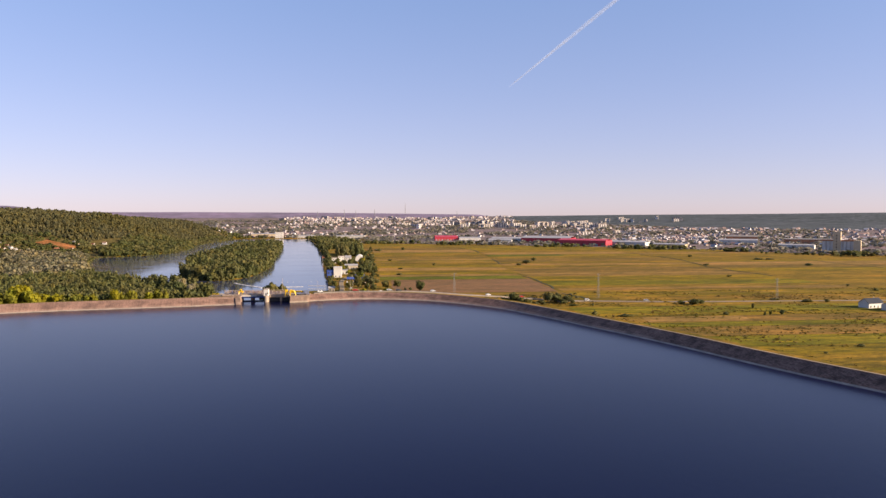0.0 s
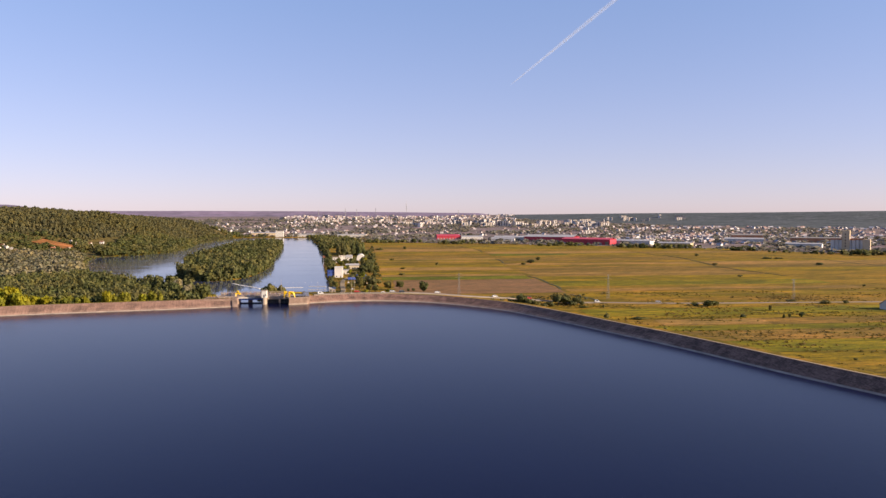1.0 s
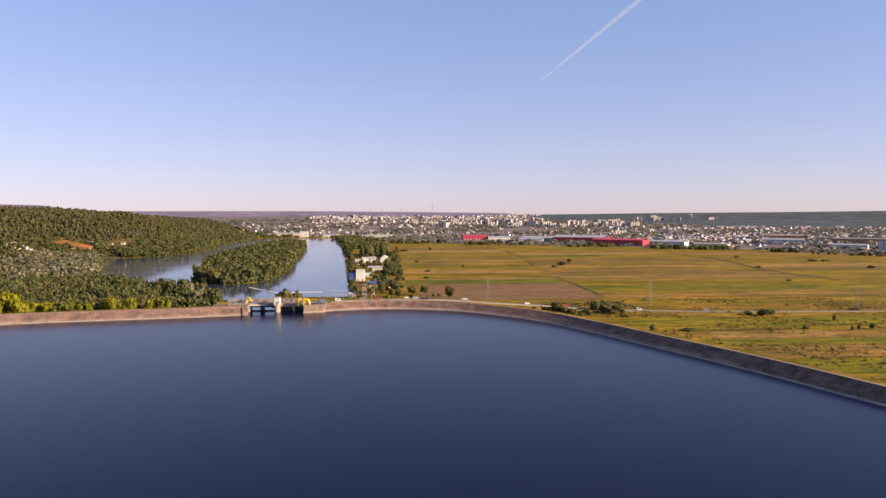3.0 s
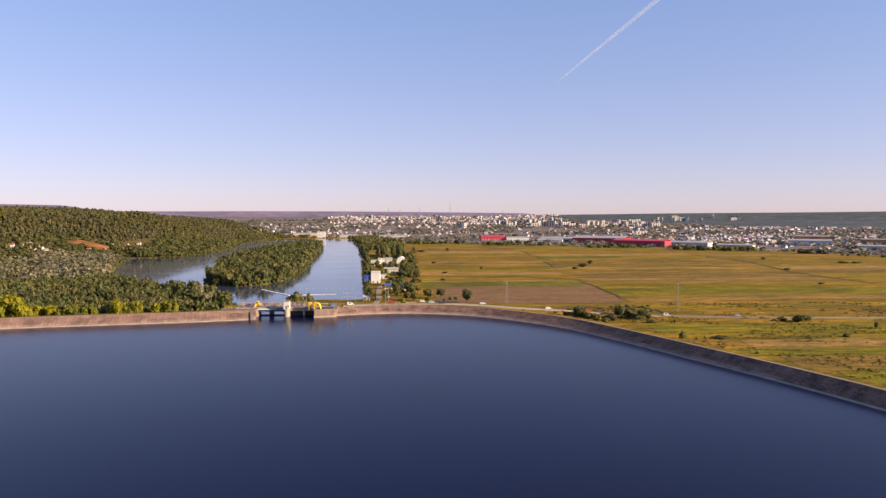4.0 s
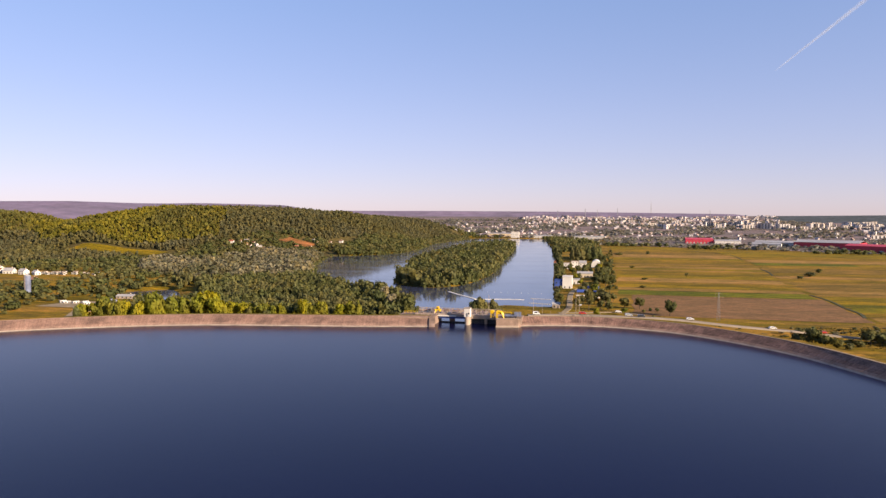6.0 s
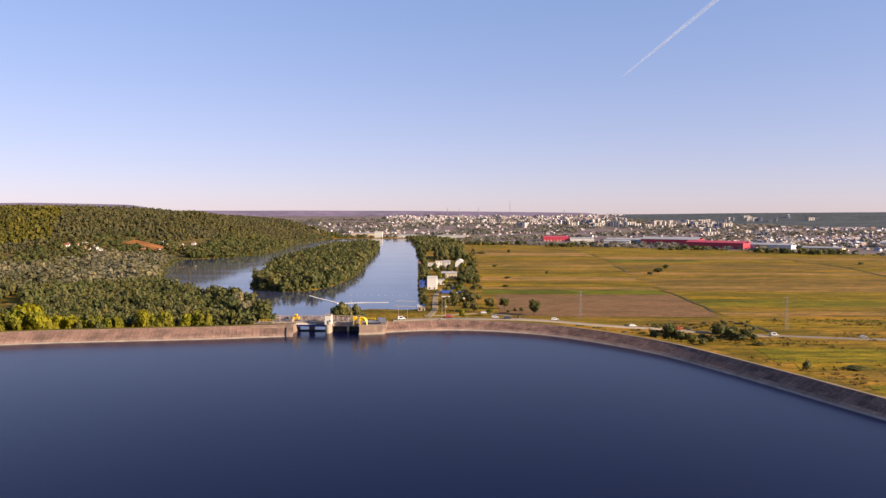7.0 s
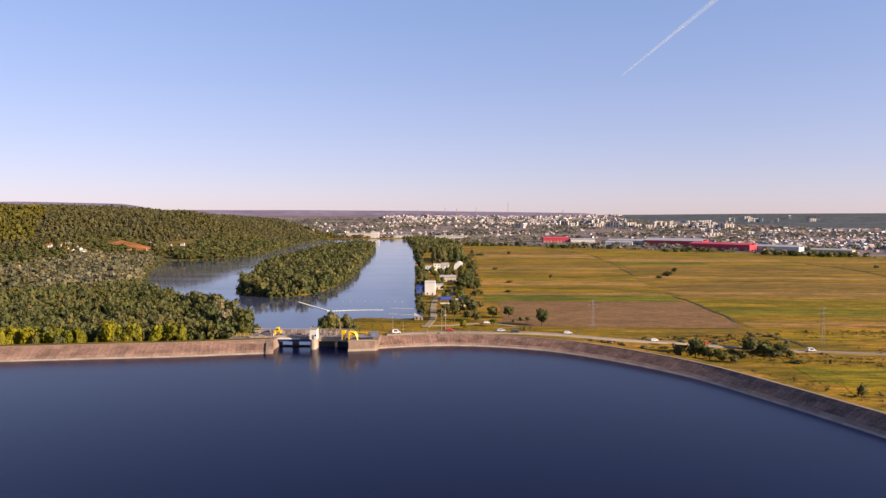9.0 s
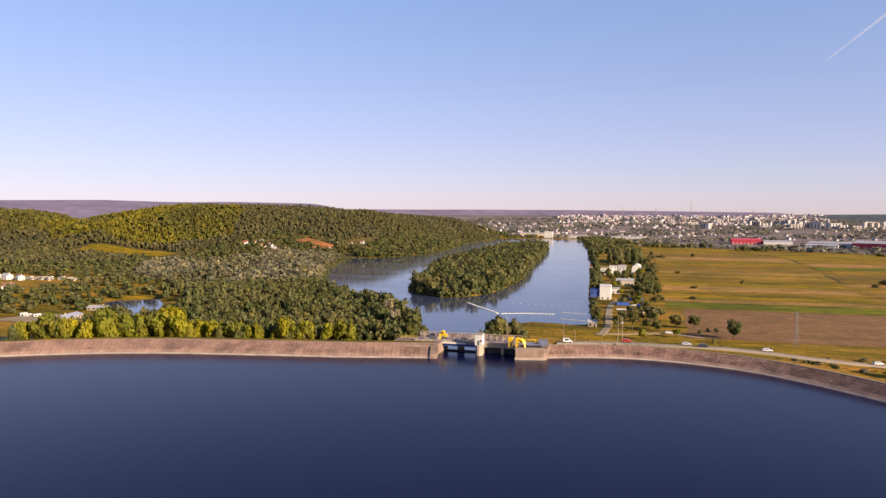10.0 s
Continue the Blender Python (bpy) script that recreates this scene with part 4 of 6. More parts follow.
def lump_quads():
    """A round lump of 24 quads, each with corners of its own."""
    out = []
    g = (-1.0, 0.0, 1.0)
    for axis in range(3):
        for side in (-1.0, 1.0):
            for i in range(2):
                for j in range(2):
                    for a, b in ((g[i], g[j]), (g[i + 1], g[j]), (g[i + 1], g[j + 1]), (g[i], g[j + 1])):
                        v = np.roll(np.array([side, a, b]), axis)
                        out.append(v / np.linalg.norm(v))
    return np.array(out)


def small_lump():
    """A six-sided lump that fills a far crown."""
    out = []
    for axis in range(3):
        for side in (-1.0, 1.0):
            for a, b in ((-1, -1), (1, -1), (1, 1), (-1, 1)):
                out.append(np.roll(np.array([side, a * 0.75, b * 0.75]), axis) * (0.72, 0.72, 1.0))
    return np.array(out)


def leaf_faces(count):
    return np.arange(count * 4).reshape(count, 4)


def trunk_mesh(kind, seed):
    """A tapered trunk with limbs for a tree one metre high and wide."""
    r = random.Random(seed)
    bm = bmesh.new()
    top = 0.75 if kind != "shrub" else 0.4
    bmesh.ops.create_cone(bm, cap_ends=True, segments=7, radius1=0.035, radius2=0.008, depth=top, matrix=Matrix.Translation((0, 0, top / 2)))
    for k in range(6):
        z = r.uniform(0.22, 0.6) * (top / 0.75)
        a = 6.28 * k / 6 + r.uniform(-0.4, 0.4)
        d = 0.1 if kind == "poplar" else 0.26
        beam(bm, (0, 0, z), (d * math.cos(a), d * math.sin(a), z + r.uniform(0.12, 0.24)), 0.008)
    me = bpy.data.meshes.new("trunk")
    bm.to_mesh(me)
    bm.free()
    me.materials.append(M_BARK)
    return me


CROWNS = {}


def crown_mesh(kind, variant, leaf, leaves, size):
    key = (kind, variant, leaf.name)
    if key not in CROWNS:
        v, _ = leaf_shape(kind, 11 + variant * 7, leaves, size)
        fill = {"poplar": (0.2, 0.2, 0.36, 0.54), "round": (0.27, 0.27, 0.26, 0.6), "shrub": (0.28, 0.28, 0.24, 0.4)}[kind]
        v = np.concatenate([v, lump_quads() * fill[:3] + (0, 0, fill[3])])
        leaves = len(v) // 4
        me = bpy.data.meshes.new("crown")
        me.from_pydata(v.tolist(), [], leaf_faces(leaves).tolist())
        me.materials.append(leaf)
        CROWNS[key] = (me, trunk_mesh(kind, variant))
    return CROWNS[key]


tree_rnd = random.Random(21)
prnd_edge = random.Random(22)


def tree(x, y, h, w, kind, leaf, label, group, z=None, name="tree"):
    crown, trunk = crown_mesh(kind, tree_rnd.randrange(4), leaf, {"round": 640, "poplar": 620, "shrub": 260}[kind], {"round": 0.056, "poplar": 0.047, "shrub": 0.078}[kind])
    z = ground_at(x, y) - 0.1 if z is None else z
    ob = thing(name, label, name, Matrix.LocRotScale((x, y, z), Euler((0, 0, tree_rnd.uniform(0, 6.28))), (w, w, h)), group)
    shared("trunk", trunk, ob)
    shared("crown", crown, ob)
    return ob


PARK = [(65, 138, 16.3, 8.3), (71, 106, 6.4, 5.3), (77, 171, 11.3, 11.3), (91, 155, 8.6, 8.6), (102, 153, 9.4, 9.4), (90, 118, 5.4, 5.8), (104, 135, 3, 3.8), (109, 145, 3.1, 3.9),
        (114, 143, 3.5, 4.6), (121, 121, 11.4, 9.5), (109, 103, 3.5, 3.2), (67, 258, 8.5, 9.5), (56, 258, 6.6, 9.5), (83, 196, 7.6, 6.8), (30, 299, 7.1, 7.1), (73, 407, 10.6, 8.3)]
for x, y, h, w in PARK:
    small = h < 5
    tree(x, y, h, w, "shrub" if small else "round", M_LEAF_YELLOW if (x, y) in ((67, 258), (71, 106), (90, 118)) else M_LEAF,
         "low green shrub beside the park road" if small else "broad green tree beside the riverside park", "park trees", name="shrub" if small else "tree")
for k in range(34):
    y = 300 + 780 * (k / 34) ** 1.3
    tree(83 + prnd_edge.uniform(-4, 4), y, prnd_edge.uniform(2, 6), prnd_edge.uniform(4, 8), "shrub", M_LEAF, "green bush along the edge of the fields", "field edge bushes", name="shrub")
for x, y, h, w in ((187, 23, 9.7, 7.9), (184, 37, 6.3, 6.9), (192, 17, 6.6, 6.6), (196, 12, 5.3, 5.3), (202, 12, 3.6, 4.8), (219, 33, 8.9, 9), (224, 31, 7, 8), (233, 33, 5.2, 7.1), (236, 28, 2.9, 4.5), (180, 30, 5, 6), (210, 22, 4, 6), (228, 27, 4, 6)):
    tree(x, y, h + 1.5, w * 1.35, "round" if h > 5 else "shrub", M_LEAF, "dark green tree below the embankment by the road", "roadside trees", ground_at(x, y) - 0.12 * h)
MEADOW = [(227, -53, 7, 4.7), (247, 10, 2.8, 2.8), (280, 104, 2.3, 3.9), (233, 11, 2.5, 9.2), (330, 11, 6.2, 12), (336, 13, 4.8, 9), (321, 16, 3.8, 7.6), (251, -47, 2, 12.2), (325, -47, 2.6, 6), (351, -53, 3.5, 2.6), (355, -53, 4, 2.6),
          (365, -51, 4.9, 4.9), (361, -20, 5.6, 3.3), (428, 15, 3.1, 12.9), (444, 14, 3.1, 6.3), (412, 33, 2.1, 10.4), (335, -172, 1.8, 5), (303, -189, 1.3, 2.6), (549, 134, 3.2, 3.9), (546, 91, 3.1, 6.2), (489, 254, 2.8, 7), (250, -93, 1.9, 3)]
for x, y, h, w in MEADOW:
    tree(x, y, h, w, "shrub", M_LEAF, "scattered dark green shrub in the meadow", "meadow shrubs", name="shrub")
for x, y, h, w in ((308, 500, 7.5, 18.4), (334, 563, 7.1, 10.7), (167, 456, 5.5, 4.7), (111, 587, 3.5, 8.8), (625, 641, 5.1, 10.2), (553, 437, 3.4, 12), (697, 553, 4, 20), (715, 548, 3.5, 18), (697, 421, 3.6, 18), (118, 410, 3, 9), (112, 320, 3, 9), (290, 470, 4, 9), (100, 900, 6, 22), (150, 930, 8, 9)):
    tree(x, y, h, w, "shrub" if w > h else "round", M_LEAF, "distant dark green thicket among the fields", "field thickets", name="shrub")
for x, y, h, w in ((-3, 68, 15, 11), (4, 72, 13, 10), (-8, 66, 12, 10), (9, 68, 7, 8), (-4, 58, 8, 8), (-11, 62, 7, 7)):
    tree(x, y, h + 2, w, "round", M_LEAF, "dark green tree on the bank below the bridge", "bank trees", -7.8)
for x, y, h, w in ((-52, 62, 11, 9), (-58, 84, 14, 11), (-66, 104, 13, 10), (-50, 74, 9, 8), (-80, 122, 15, 11), (-92, 138, 13, 10), (-74, 96, 12, 9), (-104, 160, 15, 12), (-120, 178, 13, 11), (-134, 196, 12, 10), (-88, 110, 13, 9), (-62, 66, 8, 8)):
    tree(x, y, h + 1.5, w * 1.15, "round", M_LEAF_GREY if (x, y) in ((-92, 138), (-74, 96)) else M_LEAF, "tall full-crowned tree on the wooded river point", "river point trees")
prnd = random.Random(8)
for k in range(112):
    s = k / 111
    x = -250 + 168 * s + prnd.uniform(-2.5, 2.5)
    y = np.interp(x, [-262, -229, -186, -144, -116, -84], [-18, -8, 10, 24, 34, 46]) + prnd.uniform(-3, 9)
    gap = math.sin(x * 0.21) + 0.6 * math.sin(x * 0.53 + 1)
    if gap < -0.9:
        continue
    h = (prnd.uniform(12.5, 19) if x < -165 else prnd.uniform(9, 14)) * (1 + 0.12 * gap)
    tree(x, y, h, h * prnd.uniform(0.5, 0.78), "poplar" if k % 3 == 0 else "round", M_LEAF_YELLOW if prnd.random() < 0.88 else M_LEAF, "broad poplar with yellowing leaves behind the embankment", "poplar row")
for k in range(46):
    x, y = 22 + 46 * prnd.random(), 690 + 130 * prnd.random()
    tree(x, y, prnd.uniform(19, 25), prnd.uniform(9, 13), "poplar", M_LEAF, "tall dark green poplar in the riverside grove", "poplar grove")
for k in range(50):
    y = 300 + 700 * (k / 50) ** 1.15
    edge = np.interp(y, [230, 347, 609, 911, 1340], [33, 23, 6, -15, -57])
    tree(edge + prnd.uniform(3, 10), y, prnd.uniform(7, 15), prnd.uniform(7, 11), "round", M_LEAF, "green tree on the river bank", "river bank trees")
for k in range(40):
    y = 320 + 430 * prnd.random()
    tree(70 + prnd.uniform(-3, 14), y, prnd.uniform(6, 12), prnd.uniform(6, 10), "round", M_LEAF, "green tree behind the park houses", "park edge trees")


for k in range(70):
    x, y = prnd.uniform(38, 82), 135 + 520 * prnd.random() ** 1.3
    if abs(x - 48) < 5 and y < 310 or 27 < x < 50 and 285 < y < 320:
        continue
    h = prnd.uniform(3.5, 9)
    tree(x, y, h, h * prnd.uniform(0.7, 1.05), "round" if h > 5 else "shrub", M_LEAF_YELLOW if prnd.random() < 0.12 else M_LEAF, "small green tree in the riverside park", "park trees", name="tree")
for k in range(16):
    x = 18 + 44 * prnd.random()
    tree(x, prnd.uniform(500, 536), prnd.uniform(5, 9), prnd.uniform(5, 9), "round", M_LEAF, "dark green tree before the white park houses", "park trees")
for k in range(26):
    y = 168 + 125 * k / 25
    tree(np.interp(y, [160, 300], [38, 28]) + prnd.uniform(1, 6), y, prnd.uniform(2, 5), prnd.uniform(3, 6), "shrub", M_LEAF, "green bush on the park shore", "shore bushes", name="shrub")
for k in range(60):
    s = prnd.random()
    tree(130 + 125 * s + prnd.uniform(-4, 4), np.interp(s, [0, 0.4, 1], [58, 60, 82]) + prnd.uniform(-14, 22), prnd.uniform(1.0, 2.6), prnd.uniform(2.5, 6), "shrub", M_LEAF if prnd.random() < 0.5 else M_LEAF_GREY, "low scrub along the road and ditch", "roadside scrub", name="shrub")

# ---- woods ----
def woods(name, spots, kind, leaves, size, leaf, label, seed=1, core=True):
    """Many trees in one mesh. spots: rows of x, y, z, height, width."""
    r = np.random.RandomState(seed)
    spots = np.asarray(spots, float)
    shapes = [leaf_shape(kind, 100 + seed * 10 + k, leaves, size)[0] for k in range(6)]
    if core:
        lump = small_lump()
        shapes = [np.concatenate([p, lump * (0.33, 0.33, 0.3) * r.uniform(0.8, 1.15, 3) + (0, 0, 0.5)]) for p in shapes]
        leaves += len(lump) // 4
    V = np.empty((len(spots), leaves * 4, 3))
    a = r.uniform(0, 6.28, len(spots))
    which = r.randint(0, 6, len(spots))
    for k in range(6):
        m = which == k
        c, s = np.cos(a[m])[:, None], np.sin(a[m])[:, None]
        p = shapes[k]
        V[m, :, 0] = (c * p[:, 0] - s * p[:, 1]) * spots[m, 4:5] + spots[m, 0:1]
        V[m, :, 1] = (s * p[:, 0] + c * p[:, 1]) * spots[m, 4:5] + spots[m, 1:2]
        V[m, :, 2] = p[:, 2] * spots[m, 3:4] + spots[m, 2:3]
    n = len(spots) * leaves
    me = bpy.data.meshes.new(name)
    me.vertices.add(n * 4)
    me.vertices.foreach_set("co", V.ravel().astype(np.float32))
    me.loops.add(n * 4)
    me.loops.foreach_set("vertex_index", np.arange(n * 4, dtype=np.int32))
    me.polygons.add(n)
    me.polygons.foreach_set("loop_start", np.arange(0, n * 4, 4, dtype=np.int32))
    me.update(calc_edges=True)
    me.materials.append(leaf)
    return tagged(new(name, me), label, "trees", kind="stuff")


def scatter(poly, gap, seed, keep=lambda x, y: np.ones(x.shape, bool)):
    """Jittered spots inside a polygon."""
    r = np.random.RandomState(seed)
    xs, ys = [p[0] for p in poly], [p[1] for p in poly]
    X, Y = np.meshgrid(np.arange(min(xs), max(xs), gap), np.arange(min(ys), max(ys), gap))
    X, Y = X.ravel() + r.uniform(-0.45, 0.45, X.size) * gap, Y.ravel() + r.uniform(-0.45, 0.45, X.size) * gap
    ok = (inside_distance(X, Y, poly) > 0) & keep(X, Y)
    return X[ok], Y[ok], r


def stand(name, poly, gap, h, w, kind, leaves, size, leaf, label, seed, keep=lambda x, y: np.ones(x.shape, bool), sink=0.15, core=True):
    X, Y, r = scatter(poly, gap, seed, keep)
    u = r.uniform(0, 1, X.size) ** 1.6
    H = (h[0] * 0.75 + (h[1] * 1.12 - h[0] * 0.75) * u) * r.uniform(0.9, 1.1, X.size)
    W = (w[0] * 0.75 + (w[1] * 1.2 - w[0] * 0.75) * u) * r.uniform(0.88, 1.12, X.size)
    Z = height(X, Y) - H * sink
    return woods(name, np.stack([X, Y, Z, H, W], 1), kind, leaves, size, leaf, label, seed, core)


dry = lambda x, y: np.minimum(inside_distance(x, y, RIVER_S), 99) < -2
off_pond = lambda x, y: dry(x, y) & (inside_distance(x, y, POND) < -4)
stand("island_woods", ISLAND_S, 7.4, (10, 17), (8, 13), "round", 84, 0.085, M_LEAF, "dense dark green trees covering the island", 3,
      lambda x, y: inside_distance(x, y, ISLAND_S) > 1.5)
stand("shore_thicket", RIVER_S, 5.0, (5, 9), (6, 9), "round", 40, 0.12, M_LEAF, "thicket overhanging the water along the wooded shores", 17,
      lambda x, y: (x < -48) & (y > 60) & ((inside_distance(x, y, RIVER_S) < 5) & ((x < -150) | (y < 250)) & (y < 1700) | (np.abs(inside_distance(x, y, ISLAND_S) - 2.5) < 2.2)), 0.38)
NEAR_WOOD = [(-240, 8), (-190, 18), (-140, 36), (-84, 50), (-50, 46), (-48, 80), (-62, 118), (-120, 195), (-180, 268), (-235, 335), (-300, 470), (-330, 560), (-372, 690), (-420, 640), (-430, 420), (-330, 250), (-262, 150), (-240, 100), (-240, 40)]
stand("river_woods", [(x, y) for x, y in NEAR_WOOD if y < 400] + [(-400, 400)], 4.3, (8, 12.5), (4.2, 6.6), "round", 60, 0.11, M_LEAF, "dense green woodland below the dam", 4, off_pond)
stand("willow_woods", [(-235, 335), (-302, 480), (-372, 690), (-420, 760), (-480, 700), (-540, 460), (-430, 300), (-330, 250)], 9.2, (6, 15), (8, 15), "round", 96, 0.085, M_LEAF_GREY, "grey-green willow scrub on the flood plain", 5, off_pond)
stand("plain_scrub", [(-312, 110), (-330, 250), (-430, 300), (-540, 460), (-640, 420), (-760, 300), (-560, 60), (-400, -60), (-330, -50), (-325, 10), (-352, 60), (-350, 108)], 13, (4, 9), (5, 11), "round", 70, 0.11, M_LEAF, "scattered trees and scrub on the flood plain", 6, lambda x, y: off_pond(x, y) & ((x < -610) | (x > -440) | (y < 185) | (y > 290)))
stand("bank_woods", [(-270, 760), (-355, 728), (-395, 790), (-400, 1000), (-365, 1330), (-345, 1700), (-320, 1720), (-310, 1330), (-285, 1080), (-270, 895)], 8, (9, 14), (9, 13), "round", 70, 0.11, M_LEAF, "dark green trees on the far river bank", 7, dry)
HILL = [(-325, 1735), (-335, 1320), (-400, 1000), (-440, 880), (-520, 860), (-560, 760), (-640, 560), (-760, 440), (-1000, 350), (-1400, 100), (-2000, 100), (-2000, 600), (-1250, 900), (-950, 1080), (-760, 1250), (-680, 1500), (-520, 1720)]
wooded = lambda x, y: (x > -1380) & ((x < -790) | (x > -612) | (y < 580) | (y > 630)) & ((np.abs(x + 471) > 34) | (np.abs(y - 806) > 34)) & (y < 1690) & (line_profile(x, y, RIDGE)[1] > 0) & (y < np.interp(x, [-2000, -1250, -1000, -850, -738, -665, -597, -547, -440], [600, 860, 925, 970, 1030, 1130, 1340, 1520, 1800]))
# upper west part of the hill, given the leaves coloured as sunlit
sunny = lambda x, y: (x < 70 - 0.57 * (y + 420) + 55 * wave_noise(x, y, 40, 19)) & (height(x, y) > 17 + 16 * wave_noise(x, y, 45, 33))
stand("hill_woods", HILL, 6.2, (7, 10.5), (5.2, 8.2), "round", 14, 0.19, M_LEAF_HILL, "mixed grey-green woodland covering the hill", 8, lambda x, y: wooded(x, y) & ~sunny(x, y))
stand("hill_woods", HILL, 6.2, (7, 10.5), (5.2, 8.2), "round", 14, 0.19, M_LEAF_TURN_SUNLIT, "yellowing woodland coloured as sunlit on the shoulder of the hill", 18, lambda x, y: wooded(x, y) & sunny(x, y))
stand("village_trees", [(-395, 830), (-420, 760), (-480, 700), (-560, 470), (-700, 440), (-560, 760), (-520, 860), (-440, 880)], 9, (5, 9), (7, 11), "round", 44, 0.12, M_LEAF, "garden trees between the village houses", 9, lambda x, y: ((np.abs(x + 472) > 30) | (np.abs(y - 810) > 24)) & ((x > -590) | (y < 570)))
stand("town_trees", [(60, 1330), (420, 1120), (640, 960), (960, 620), (1500, 400), (2600, 900), (2900, 2200), (1500, 3700), (600, 4000), (-900, 3900), (-1300, 2600), (-480, 1760), (-300, 1800), (-60, 1760)], 27, (5, 10), (11, 22), "round", 16, 0.2, M_LEAF_TOWN_HAZE, "green trees scattered through the town, paled by haze in their colour", 12, lambda x, y: (np.hypot(x - 70, y + 520) < np.interp(np.degrees(np.arctan2(x - 70, y + 520)), [10, 13, 17, 26, 45], [4000, 3850, 3550, 3150, 2900])) & (wave_noise(x, y, 90, 44) > -0.1), 0.15, False)
stand("field_edge_trees", [(60, 1290), (420, 1085), (640, 930), (930, 580), (1000, 620), (700, 1000), (430, 1160), (80, 1350)], 16, (6, 11), (10, 16), "round", 40, 0.14, M_LEAF, "dark hedge and trees at the edge of the fields", 13, lambda x, y: wave_noise(x, y, 25, 31) > 0.02)
stand("river_end_trees", [(-480, 1760), (-340, 1745), (-60, 1735), (40, 1500), (60, 1330), (20, 1000), (-20, 930), (-50, 1340), (-105, 1735), (-245, 1775), (-480, 1850)], 13, (7, 13), (9, 14), "round", 46, 0.13, M_LEAF, "trees round the far end of the river lake", 14, dry)


def tufts(name, poly, count, size, leaf, label, seed):
    """Rough grass and weeds as small bent blades, in drifts."""
    r = np.random.RandomState(seed)
    xs, ys = [p[0] for p in poly], [p[1] for p in poly]
    X, Y = r.uniform(min(xs), max(xs), count * 3), r.uniform(min(ys), max(ys), count * 3)
    ok = (inside_distance(X, Y, poly) > 0) & (inside_distance(X, Y, LAKE) < -38) & (inside_distance(X, Y, RIVER) < -2)
    ok &= wave_noise(X, Y * 1.7, 16, 17) + wave_noise(X, Y * 2.5, 5, 18) * 0.6 + r.uniform(-0.12, 0.12, X.size) > 0.12
    X, Y = X[ok][:count], Y[ok][:count]
    H = r.uniform(0.35, 1.0, X.size) ** 1.5 * size
    return woods(name, np.stack([X, Y, height(X, Y) - 0.1, H, H * r.uniform(1.2, 3.0, X.size)], 1), "shrub", 9, 0.16, leaf, label, seed, False)


M_WEED = leafy("weeds", (0.12, 0.11, 0.015), (0.24, 0.19, 0.03), (0.26, 0.17, 0.06), 0.012)
tufts("meadow_weeds", [(120, 60), (190, 5), (215, -60), (250, -180), (285, -300), (620, -300), (640, 120), (280, 110)], 9000, 1.5, M_WEED, "rough dry weeds and tussocks in the meadow", 15)
tufts("park_grass_weeds", [(0, 40), (30, 40), (110, 60), (124, 116), (84, 118), (80, 300), (40, 300), (42, 160), (-2, 150)], 1600, 0.9, M_WEED, "rough grass in the riverside park", 16)

# ---- buildings ----
M_ROOF_RED = varied("roof_tiles", [(0.0, (0.30, 0.09, 0.05)), (0.35, (0.36, 0.14, 0.08)), (0.6, (0.22, 0.12, 0.09)), (0.8, (0.3, 0.28, 0.27))], 0.85, 0.3)
M_WALL = varied("house_wall", [(0.0, (0.74, 0.70, 0.64)), (0.4, (0.7, 0.6, 0.45)), (0.65, (0.78, 0.76, 0.74)), (0.85, (0.6, 0.44, 0.34))], 0.8, 0.2)
M_GLASS = plain("window_glass", (0.03, 0.04, 0.05), 0.08, 0.1, 1.0, 0.0, 0.5, 0)
M_RED = plain("red_cladding", (0.58, 0.06, 0.09), 0.5, 0.12, 0.2, bumps=0)
M_GREYROOF = plain("grey_sheet_roof", (0.42, 0.41, 0.42), 0.5, 0.15, 0.3, bumps=0)
M_SHEDROOF = plain("blue_grey_sheet_roof", (0.4, 0.41, 0.5), 0.5, 0.15, 0.3, bumps=0)
M_CREAM = plain("cream_wall", (0.68, 0.55, 0.38), 0.8, 0.12, 0.3)
M_BRICKISH = plain("orange_wall", (0.55, 0.26, 0.14), 0.85, 0.2, 0.2)


def gable(bm, x0, x1, y0, y1, z0, z1, over=0.4, thick=0.18):
    """A pitched roof with overhanging eaves, its ridge along x."""
    ym = (y0 + y1) / 2
    for s, ye in ((-1, y0 - over), (1, y1 + over)):
        a = [(x0 - over, ye, z0), (x1 + over, ye, z0), (x1 + over, ym, z1), (x0 - over, ym, z1)]
        lo = [bm.verts.new(p) for p in a]
        hi = [bm.verts.new((p[0], p[1], p[2] + thick)) for p in a]
        bm.faces.new(lo)
        bm.faces.new(hi[::-1])
        for i in range(4):
            bm.faces.new((lo[i], hi[i], hi[(i + 1) % 4], lo[(i + 1) % 4]))
    bmesh.ops.recalc_face_normals(bm, faces=bm.faces)
    return bm


